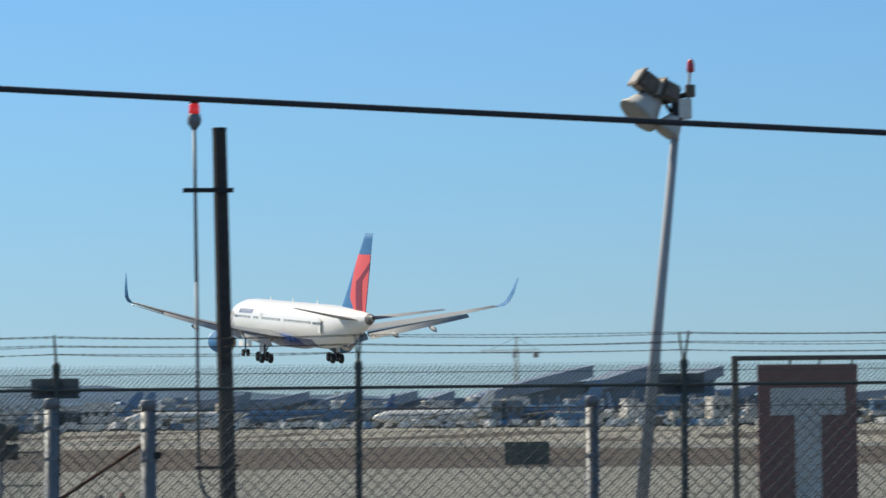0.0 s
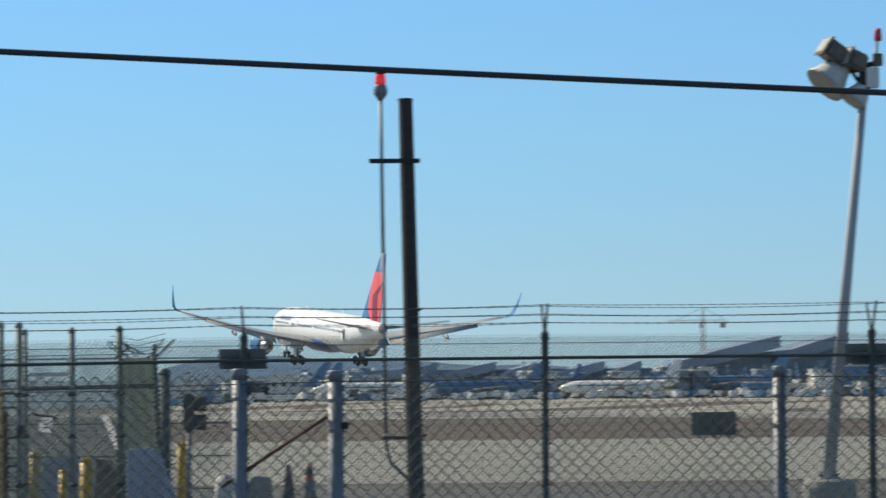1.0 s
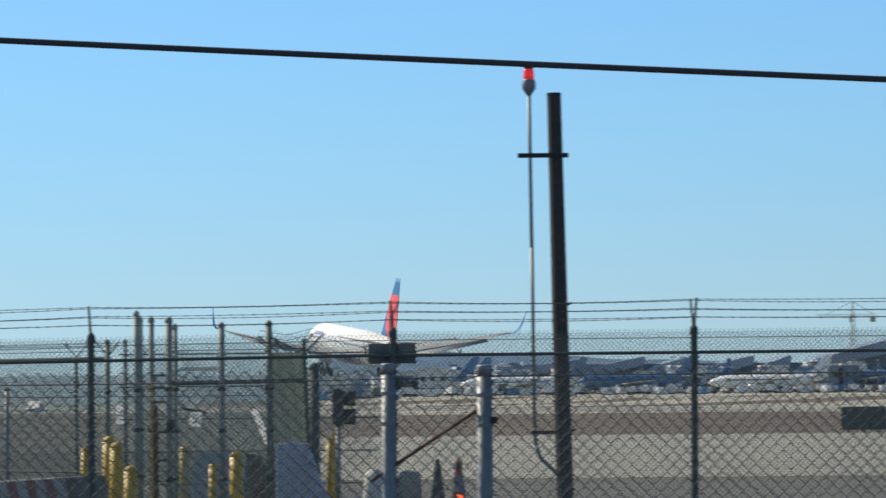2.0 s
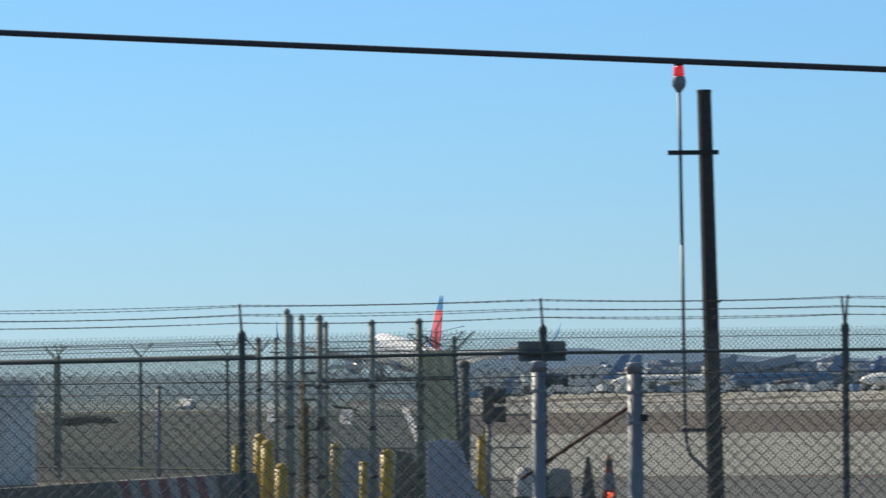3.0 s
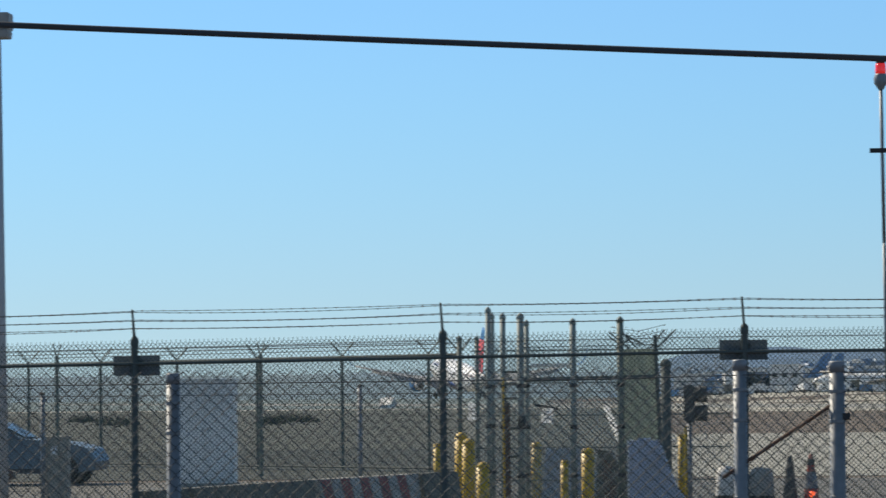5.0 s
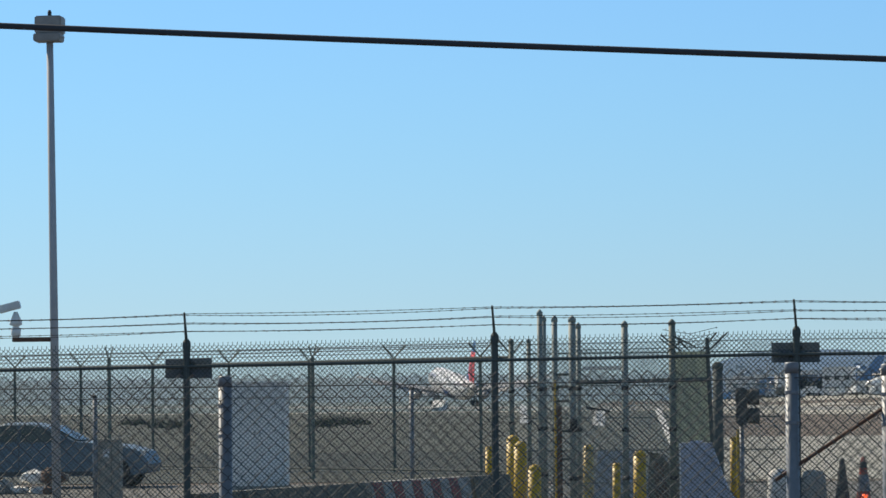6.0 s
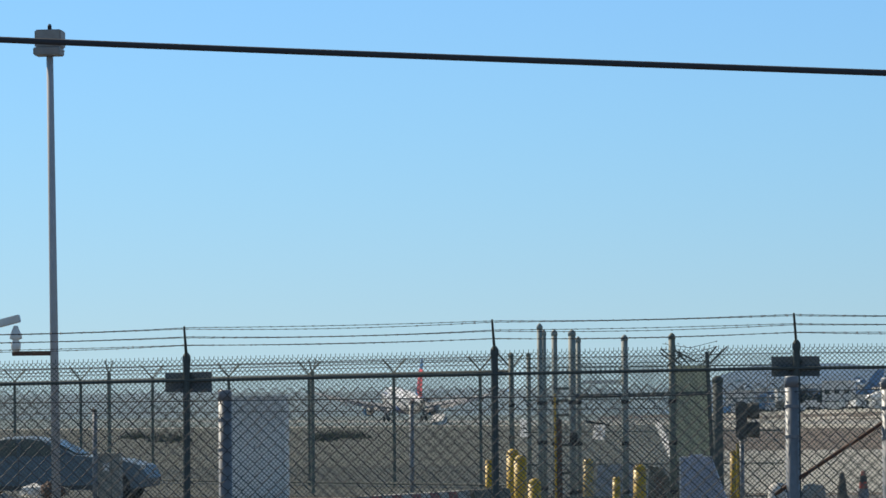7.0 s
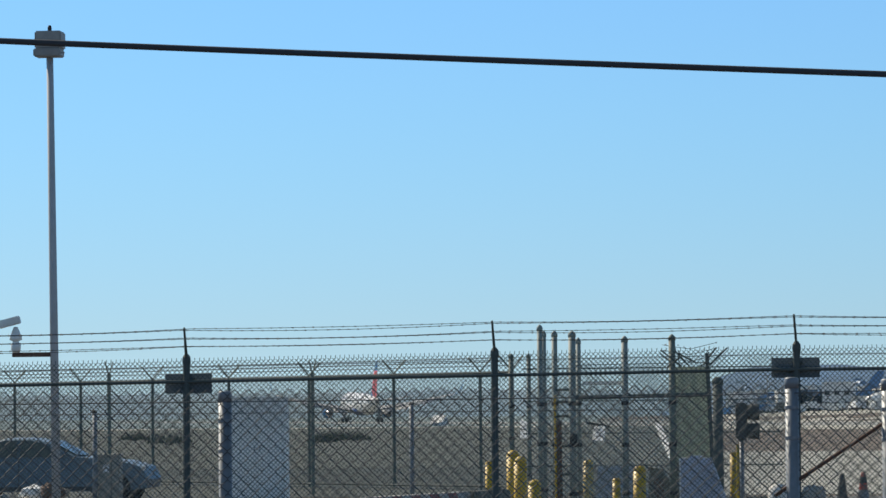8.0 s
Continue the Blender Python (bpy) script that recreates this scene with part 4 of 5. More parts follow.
    web3.matrix_local = pose(-4.654, 6, 0, 0, 0, 0)
    for k in range(5):
        part("stay", tube((-4.492, 4, 0.45 + k * 0.5), (-4.492 + 4.0, 3.8, 0.45 + k * 0.5), 0.012, n=6), GREEN, g)
    n = thing("notice_board", -3.096, 56.88, 1.469, 0, "small white weathered notice fixed to the gate", "sign")
    t = part("board", box(-0.2, 0.2, -0.006, 0.006, -0.11, 0.11, 0.003), WHITE_PAINT, n)
    t.matrix_local = pose(0, 0, 0, 0, 4, 0) @ pose(0, 0, 0, 0, 0, -62)
    part("hanger_bar", box(-0.2, 0.14, -0.02, 0.01, 0.1, 0.135, 0.005), IRON, n).matrix_local = pose(0, 0, 0, 0, 10, 0)
    for k in range(3):
        part("text_bar", box(-0.07, 0.07, -0.009, -0.0065, 0.05 - k * 0.05, 0.065 - k * 0.05), PLATE, t)
    v = thing("notice_board", -4.62, 62.9, 1.54, 0, "narrow white plate tied to the far gate leaf", "sign")
    v.matrix_basis = pose(-4.62, 62.9, 1.54, 0, 0, -58)
    part("board", box(-0.12, 0.1, -0.005, 0.005, -0.03, 0.11, 0.003), WHITE_PAINT, v).matrix_local = pose(0, 0, 0, 0, 14, 0)
    part("lower_board", box(-0.12, 0.14, -0.005, 0.005, -0.17, -0.04, 0.003), WHITE_PAINT, v)
    r = thing("end_post", -1.372, 56.4, 0, 0, "thick dark green round end post with domed cap", "post")
    h = 2.218
    part("post", tube((0, 0, 0), (0, 0, h - 0.05), 0.072, n=16), GREEN, r, smooth=True)
    part("cap", spin([(0.08, h - 0.06), (0.08, h - 0.02), (0.06, h + 0.02), (0.02, h + 0.04)], 16), GREEN, r, smooth=True)
    s = thing("boom_arm", -2.013, 57.6, 0, 0, "raised white reflective boom arm on a dark stand", "barrier")
    part("stand", box(-0.06, 0.06, -0.06, 0.06, 0, 1.05, 0.02), BARRIER_DARK, s)
    q = part("arm", box(-0.045, 0.045, -0.02, 0.02, 0, 1.95, 0.006), WHITE_PAINT, s, "white reflective arm")
    q.matrix_local = pose(0, 0, 0.947, 0, 0, 10.5) @ pose(0, 0, 0, -71, 0, 0)
    w = part("wire_hook", tube((-0.05, 0.3, 1.9), (0.38, 0.3, 2.45), 0.012, n=6), IRON, s)


def bollards():
    first = thing("bollard", 0, 0, 0, 0, "yellow painted steel bollard filled with concrete", "bollard", "bollards by the yard gate")
    part("pipe", tube((0, 0, 0), (0, 0, 1.06), 0.088, n=20), YELLOW, first, smooth=True)
    part("dome", spin([(0.088, 1.06), (0.084, 1.09), (0.06, 1.125), (0.02, 1.14)], 20), YELLOW, first, smooth=True)
    slim = thing("bollard", 0, 0, 0, 0, "slim yellow steel guard post", "bollard", "bollards by the yard gate")
    part("pipe", tube((0, 0, 0), (0, 0, 1.06), 0.054, n=16), YELLOW, slim, smooth=True)
    part("dome", spin([(0.054, 1.06), (0.05, 1.08), (0.03, 1.1)], 16), YELLOW, slim, smooth=True)
    wide = [(-4.158, 54.5, 1.258), (-3.989, 53.6, 1.181), (-3.72, 52.5, 0.884), (-2.39, 54.0, 1.04), (-3.777, 66.0, 0.983)]
    thin = [(-4.363, 53.0, 1.168), (-2.657, 53.0, 0.927), (-1.179, 57.5, 1.219)]
    for src, rows in ((first, wide), (slim, thin)):
        for i, (x, y, h) in enumerate(rows):
            ob = src if i == 0 else copy_thing(src, pose(x, y, 0))
            ob.matrix_basis = pose(x, y, h - 1.14)


def traffic_signal():
    s = thing("traffic_signal", -1.016, 55.0, 0, 0, "black two-lamp traffic signal turned sideways on a pale post", "traffic light")
    za, zb = 1.359, 1.883
    part("post", tube((0.0, 0, 0), (0, 0, za), 0.032, n=12), GALV, s, "pale post with yellow tape", True)
    part("sleeve", tube((-0.055, 0.02, 0), (-0.055, 0.02, za - 0.05), 0.022, n=10), YELLOW, s)
    b = part("housing", box(-0.07, 0.08, -0.13, 0.13, za, zb, 0.025), CONE_DARK, s, "black signal housing")
    for z in (za + 0.13, zb - 0.13):
        v = spin([(0.095, 0), (0.105, 0.02), (0.115, 0.16), (0.108, 0.17), (0.1, 0.16), (0.09, 0.02)], 16, m=pose(0.08, 0, z, 0, 90, 0))
        part("visor", v, CONE_DARK, b, "black lamp visor", True)
        part("lens", spin([(0.085, 0.0), (0.08, 0.015), (0.03, 0.03)], 14, m=pose(0.083, 0, z, 0, 90, 0)), RED_LENS, b)
        part("back_bulge", spin([(0.1, 0.0), (0.08, 0.01), (0.03, 0.014)], 12, m=pose(-0.07, 0, z, 0, -90, 0)), CONE_DARK, b, smooth=True)


def jersey(length, material, bm=None):
    """Profile of a road barrier, drawn out along x."""
    prof = [(-0.3, 0), (-0.3, 0.08), (-0.16, 0.32), (-0.09, 0.8), (0.09, 0.8), (0.16, 0.32), (0.3, 0.08), (0.3, 0)]
    out = bmesh.new()
    a = [out.verts.new((0, y, z)) for y, z in prof]
    b = [out.verts.new((length, y, z)) for y, z in prof]
    out.faces.new(a), out.faces.new(b[::-1])
    for i in range(len(prof)):
        j = (i + 1) % len(prof)
        out.faces.new((a[i], b[i], b[j], a[j]))
    bmesh.ops.recalc_face_normals(out, faces=out.faces[:])
    bmesh.ops.bevel(out, geom=out.edges[:], offset=0.015, segments=2, affect="EDGES")
    return out


def barriers():
    # a receding row, nearer at its left end
    xs = [(-6.462, 40.8, -6.188, 41.9, BARRIER_DARK, False), (-6.179, 42.0, -5.294, 45.75, BARRIER_DARK, False),
          (-5.258, 45.9, -4.36, 49.0, CONCRETE, True), (-4.327, 49.1, -3.957, 50.3, BARRIER_DARK, False)]
    for x0, y0, x1, y1, m, striped in xs:
        a, b = 0.0, math.hypot(x1 - x0, y1 - y0)
        lab = "concrete road barrier with slanting red and white stripes" if striped else "dark weathered plastic road barrier"
        o = thing("road_barrier", x0, y0, 0, math.degrees(math.atan2(y1 - y0, x1 - x0)), lab, "barrier", "road barriers in the yard")
        body = part("body", jersey(b - a, m), m, o)
        n = max(3, int((b - a) / 0.3))
        for k in range(n):
            x = 0.06 + k * (b - a - 0.2) / n
            mm = (STRIPE_RED if k % 2 == 0 else STRIPE_WHITE) if striped else BARRIER_DARK
            if not striped and k % 2:
                continue
            w = (b - a) / n * 0.86
            q = bmesh.new()
            v = [q.verts.new(c) for c in ((x + 0.14, -0.166, 0.33), (x + 0.14 + w, -0.166, 0.33), (x + w, -0.096, 0.79), (x, -0.096, 0.79))]
            u = [q.verts.new(c.co + Vector((0, 0.012, 0.0))) for c in v]
            q.faces.new(v), q.faces.new(u[::-1])
            for j in range(4):
                q.faces.new((v[(j + 1) % 4], v[j], u[j], u[(j + 1) % 4]))
            if x + 0.14 + w < b - a:
                part("stripe", q, mm, body, "slanting painted stripe")
            else:
                q.free()
    # upright blue-grey barrier end beside the gate, and a darker one behind
    e = thing("barrier_block", -1.88, 55.5, 0, 0, "blue-grey plastic water-filled barrier", "barrier")
    z = 1.116
    part("body", slab([(0, 0), (0.92, 0), (0.9, 0.12), (0.66, 0.45), (0.42, z), (0.0, z)], 0, 0.5), BARRIER, e)
    # sunlight along the left edge, added as a thin white piece
    part("edge_strip", box(-0.022, -0.002, 0.0, 0.05, 0.02, z), WHITE_PAINT, e, "left edge whitened as if sunlit")
    part("lug", box(0.12, 0.3, 0.1, 0.3, z + 0.001, z + 0.03, 0.006), BARRIER, e)
    e = thing("barrier_block", -2.437, 58.0, 0, 0, "dark stained barrier block leaning against the gate", "barrier")
    part("body", slab([(0, 0), (0.5, 0), (0.46, 0.5), (0.2, 0.93), (0.02, 0.96), (-0.02, 0.4)], 0, 0.5), BARRIER_DARK, e)
    part("rust_patch", slab([(0.1, 0.2), (0.3, 0.25), (0.2, 0.8), (0.08, 0.8)], -0.006, -0.001), RUST, e)
    e = thing("barrier_block", -3.517, 62.0, 0, 0, "blue-grey plastic barrier in the gateway", "barrier")
    part("body", slab([(0, 0), (1.0, 0), (0.92, 0.3), (0.8, 0.92), (0.12, 0.92), (0.06, 0.3)], 0, 0.45), BARRIER, e)


def cones():
    def cone(x, y, h, body, lab, lamp=False):
        c = thing("traffic_cone", x, y, 0, 0, lab, "cone", "cones by the fence")
        part("base", box(-0.19, 0.19, -0.19, 0.19, 0.0, 0.035, 0.01), CONE_DARK, c)
        q = part("body", spin([(0.15, 0.035), (0.14, 0.06), (0.1, h * 0.4), (0.055, h * 0.8), (0.03, h - 0.02), (0.022, h)], 18), body, c, smooth=True)
        if lamp:
            part("white_band", spin([(0.094, h * 0.5), (0.096, h * 0.5), (0.069, h * 0.74), (0.062, h * 0.74)], 18), GALV, q, "dirty reflective band")
            part("dark_band", spin([(0.05, h * 0.84), (0.056, h * 0.84), (0.045, h * 0.93), (0.038, h * 0.93)], 18), CONE_DARK, q, "black band")
        return c
    cone(0.356, 54.0, 0.911, CONE_DARK, "blackened rubber traffic cone")
    cone(0.64, 54.0, 0.924, CONE_ORANGE, "dirty red traffic cone with grey and black bands", True)
    w = thing("warning_lamp", 0.65, 53.6, 0, 0, "small orange warning lamp on a stake", "lamp")
    z = 0.381
    part("stake", tube((0, 0, 0), (0, 0, z), 0.015, n=8), IRON, w)
    part("lens", spin([(0.02, z - 0.03), (0.045, z - 0.01), (0.045, z + 0.03), (0.02, z + 0.05)], 12), ORANGE_GLOW, w, "glowing orange lens", True)
    for x, r, h, m in ((-0.036, 0.17, 0.746, CONCRETE), (-0.506, 0.15, 0.762, PALE_WALL)):
        b = thing("concrete_stub", x, 54.5, 0, 0, "stubby rounded concrete marker post", "bollard", "concrete stubs by the fence")
        part("stub", spin([(r * 1.1, 0), (r * 1.08, h * 0.5), (r, h * 0.85), (r * 0.75, h * 0.97), (r * 0.3, h)], 18), m, b, smooth=True)
        part("collar", spin([(r * 1.1, h * 0.42), (r * 1.14, h * 0.43), (r * 1.14, h * 0.47), (r * 1.08, h * 0.48)], 18), IRON, b)


def cabinet():
    c = thing("control_cabinet", -11.433, 77.0, 0, 0, "tall pale grey control cabinet on a concrete plinth", "cabinet")
    w, z = 1.078, 2.146
    part("plinth", box(-0.05, w + 0.05, -0.05, 0.75, 0, 0.1, 0.015), CONCRETE, c)
    part("body", box(0, w, 0, 0.7, 0.1, z - 0.04, 0.015), CABINET, c)
    part("roof", box(-0.03, w + 0.03, -0.03, 0.73, z - 0.04, z, 0.012), CABINET, c)
    for k in range(2):
        d = part("door", box(0.02 + k * w / 2, (k + 1) * w / 2 - 0.02, -0.022, -0.002, 0.16, z - 0.1, 0.006), CABINET, c)
        part("handle", box(w / 2 - 0.07 + k * 0.11, w / 2 - 0.05 + k * 0.11, -0.035, -0.023, z * 0.5, z * 0.5 + 0.1, 0.004), GALV, d)
    for k in range(5):
        part("vent_slat", box(0.12, w / 2 - 0.1, -0.03, -0.023, z - 0.32 + k * 0.03, z - 0.305 + k * 0.03), CABINET, c)
    for px, top, lab in ((-5.709, 1.929, "slim grey marker post in the yard"), (-10.272, 1.855, "slim grey marker post in the yard")):
        y = 50.0 if px > -4 else 56.0
        p = thing("marker_post", px, y, 0, 0, lab, "post", "marker posts in the yard")
        part("post", tube((0, 0, 0), (0, 0, top), 0.033, n=12), GALV, p, smooth=True)
        part("cap", spin([(0.036, top - 0.03), (0.036, top), (0.015, top + 0.015)], 12), IRON, p)
    p = thing("service_pedestal", -10.09, 56.0, 0, 0, "grey-brown electrical pedestal with a white sticker beside a post", "cabinet")
    b = part("case", box(-0.155, 0.155, 0.06, 0.36, 0, 1.2, 0.012), PEDESTAL, p)
    part("lid", box(-0.165, 0.165, 0.05, 0.37, 1.2, 1.235, 0.01), PEDESTAL, p)
    part("sticker", box(-0.075, 0.01, 0.052, 0.057, 0.98, 1.1), WHITE_PAINT, b, "weathered white sticker")
    part("door_seam", box(0.04, 0.046, 0.053, 0.058, 0.1, 1.15), IRON, b)


def rubble():
    """A low heap of broken concrete beside the car."""
    rnd = random.Random(9)
    for k in range(11):
        a, b, c = rnd.uniform(0.14, 0.34), rnd.uniform(0.12, 0.25), rnd.uniform(0.1, 0.2)
        x, y = -15.05 + rnd.uniform(-0.62, 0.62), 75.0 + rnd.uniform(-0.3, 0.4)
        q = thing("rubble_block", x, y, c * 0.8 + (0.22 if k > 6 else 0.0), rnd.uniform(0, 180), "broken lump of pale concrete heaped in the yard", "rubble", "rubble in the yard")
        bm = bmesh.new()
        bmesh.ops.create_icosphere(bm, subdivisions=1, radius=1)
        for v in bm.verts:
            v.co = Vector((v.co.x * a, v.co.y * b, v.co.z * c)) * rnd.uniform(0.8, 1.2)
        part("lump", bm, rnd.choice((CONCRETE, PALE_WALL, RUST)), q)


def letter_sign():
    """Free-standing dark red board with a white letter T, hung in a pipe frame."""
    d = 60.0
    x0, x1 = 10.091, 10.091 + 3.6
    top = 2.754
    s = thing("letter_board", 0, d, 0, 0, "dark red board with a white letter T in a pipe frame", "sign")
    part("frame_post", box(x0 - 0.05, x0 + 0.05, -0.05, 0.05, 0, top, 0.008), BROWN_METAL, s)
    part("frame_post", box(x1 - 0.05, x1 + 0.05, -0.05, 0.05, 0, top, 0.008), BROWN_METAL, s)
    part("frame_beam", box(x0 - 0.05, x1 + 0.05, -0.045, 0.045, top, top + 0.075, 0.01), BROWN_METAL, s)
    a, b, z0, z1 = 10.441, 11.979, 0.35, 2.685
    p = part("board", box(a, b, -0.02, 0.02, z0, z1, 0.006), MAROON, s, "dark red board")
    for x in (10.946, 11.403, 11.914):
        part("hanger", box(x - 0.015, x + 0.015, -0.01, 0.01, z1, top + 0.002), IRON, s)
    part("head_panel", box(a - 0.01, b + 0.01, -0.03, -0.021, 2.425, z1 + 0.005), MAROON, p)
    mid, yb, yt, ys = (10.616 + 11.803) / 2, 0.5, 2.33, 1.914
    hw, sw = 1.157 / 2, 0.403 / 2
    part("letter", slab([(mid - hw, yt), (mid - hw, ys), (mid - sw, ys), (mid - sw, yb), (mid + sw, yb), (mid + sw, ys), (mid + hw, ys), (mid + hw, yt)], -0.034, -0.0215), LETTER, p, "white letter T")


def runway_sign():
    s = thing("airfield_sign", 19.699, 172.0, 0, 0, "back of a dark airfield guidance sign on short legs", "sign")
    z0, z1, w = 0.156, 1.167, 1.966 / 2
    part("case", box(-w, w, 0, 0.25, z0, z1, 0.03), GREEN, s)
    for k in range(4):
        part("rib", box(-w + 0.1 + k * (2 * w - 0.2) / 3 - 0.025, -w + 0.1 + k * (2 * w - 0.2) / 3 + 0.025, -0.03, -0.001, z0 + 0.04, z1 - 0.04), GREEN, s)
    for x in (-w * 0.7, 0, w * 0.7):
        part("leg", tube((x, 0.12, 0), (x, 0.12, z0), 0.04, n=8), GREEN, s)
    h = thing("equipment_hut", -60.778, 640.0, 0, 62, "small white airfield equipment housing with a pitched roof", "hut")
    part("body", box(-0.8, 0.8, -1.1, 1.1, 0.0, 0.55, 0.04), WHITE_PAINT, h)
    part("door", box(-0.83, -0.802, -0.3, 0.3, 0.03, 0.5, 0.01), PALE_WALL, h)
    part("roof", slab([(-1.05, 0.555), (1.0, 0.555), (0.35, 1.75)], -1.2, 1.2), WHITE_PAINT, h)


def parked_car():
    """Dark blue saloon, facing right."""
    c = thing("parked_car", -13.58 - 4.55, 80.0, 0, 0, "dark blue saloon car parked in the yard", "car")
    side = [(0.05, 0.35), (0.0, 0.62), (0.08, 0.95), (0.75, 1.02), (1.15, 1.28), (1.55, 1.37), (2.1, 1.37), (2.45, 1.3), (3.05, 0.97), (4.0, 0.88), (4.42, 0.76), (4.55, 0.5), (4.5, 0.32), (4.1, 0.26), (0.5, 0.26)]
    bm = bmesh.new()
    rows = []
    for y, k, inset in ((0.0, 0.9, 0.14), (0.06, 1, 0.06), (0.9, 1, 0), (1.72, 1, 0.06), (1.78, 0.9, 0.14)):
        row = []
        for x, z in side:
            zz = z if z < 1.0 else z - inset * 0.4
            row.append(bm.verts.new((2.27 + (x - 2.27) * (1 - 0.02 * (k < 1)), y + (0.14 * max(0, z - 0.95) * (1 if y < 0.9 else -1) if y != 0.9 else 0), zz)))
        rows.append(row)
    for a, b in zip(rows, rows[1:]):
        for i in range(len(side)):
            j = (i + 1) % len(side)
            bm.faces.new((a[i], b[i], b[j], a[j]))
    bm.faces.new(rows[0][::-1]), bm.faces.new(rows[-1])
    bmesh.ops.recalc_face_normals(bm, faces=bm.faces[:])
    body = part("body", bm, CAR_PAINT, c, "dark blue painted body")
    for w in ([(0.85, 1.0), (1.2, 1.24), (1.57, 1.31), (1.83, 1.31), (1.83, 0.97)], [(1.91, 0.97), (1.91, 1.31), (2.1, 1.31), (2.4, 1.25), (2.83, 0.97)]):
        q = part("side_window", slab(w, 0.0, 0.012), CAR_GLASS, body, "dark side window")
        q.location.y = 0.0
        q.matrix_local = pose(0, -0.025, 0) @ Matrix.Shear("XZ", 4, (0, 0)) @ pose(0, 0, 0)
    part("windscreen", slab([(2.5, 1.275), (3.04, 0.985), (3.06, 1.005), (2.52, 1.3)], 0.22, 1.56), CAR_GLASS, body, "dark windscreen")
    part("door_line", box(1.865, 1.88, -0.006, 0.002, 0.35, 0.96), CONE_DARK, body)
    part("door_handle", box(1.6, 1.8, -0.02, 0.0, 0.84, 0.88, 0.008), GALV, body)
    part("mirror", box(2.62, 2.78, -0.16, -0.01, 0.96, 1.08, 0.02), CAR_PAINT, body)
    part("headlight", box(4.2, 4.46, 0.02, 0.3, 0.66, 0.78, 0.02), PALE_ENAMEL, body, "clear headlight")
    part("sill_strip", box(0.9, 3.4, -0.012, 0.0, 0.28, 0.36, 0.004), CONE_DARK, body)
    for x in (0.85, 3.86):
        for y in (0.02, 1.76):
            t = part("wheel", spin([(0.2, -0.1), (0.3, -0.1), (0.325, -0.07), (0.325, 0.07), (0.3, 0.1), (0.2, 0.1)], 20, m=pose(x, y, 0.325, 90, 0, 0)), RUBBER, c, "black tyre", True)
            part("rim", spin([(0.05, -0.108), (0.19, -0.1), (0.2, 0.1), (0.05, 0.108)], 14, m=pose(x, y, 0.325, 90, 0, 0)), GALV, t, "grey wheel rim")


def shrub(x, y, w, h, seed):
    """Low shrub: short stems under a ragged crown of small leaves."""
    rnd = random.Random(seed)
    s = thing("shrub", x, y, 0, 0, "low dark green shrub on the dry field", "shrub", "shrubs on the field")
    bm = bmesh.new()
    for k in range(6):
        tube((rnd.uniform(-0.1, 0.1), rnd.uniform(-0.1, 0.1), 0), (rnd.uniform(-w / 3, w / 3), rnd.uniform(-0.3, 0.3), h * rnd.uniform(0.5, 0.8)), 0.03, 0.01, 5, bm)
    part("stem", bm, TARRED, s)
    vs, fs = [], []
    for k in range(900):
        a, r = rnd.uniform(0, 6.283), math.sqrt(rnd.random())
        c = Vector((r * w / 2 * math.cos(a), r * w / 3 * math.sin(a), 0))
        c.z = h * (0.15 + 0.85 * rnd.random() * math.sqrt(max(0.05, 1 - r * r)) * (0.75 + 0.25 * math.sin(a * 5 + seed)))
        t = Euler((rnd.uniform(0, 6), rnd.uniform(0, 6), rnd.uniform(0, 6))).to_matrix()
        i = len(vs)
        vs += [c + t @ Vector(q) for q in ((-0.07, 0, 0), (0, -0.035, 0.01), (0.07, 0, 0), (0, 0.035, 0.01))]
        fs.append((i, i + 1, i + 2, i + 3))
    me = bpy.data.meshes.new("crown")
    me.from_pydata(vs, [], fs)
    me.materials.append(LEAF)
    new("crown", me).parent = s


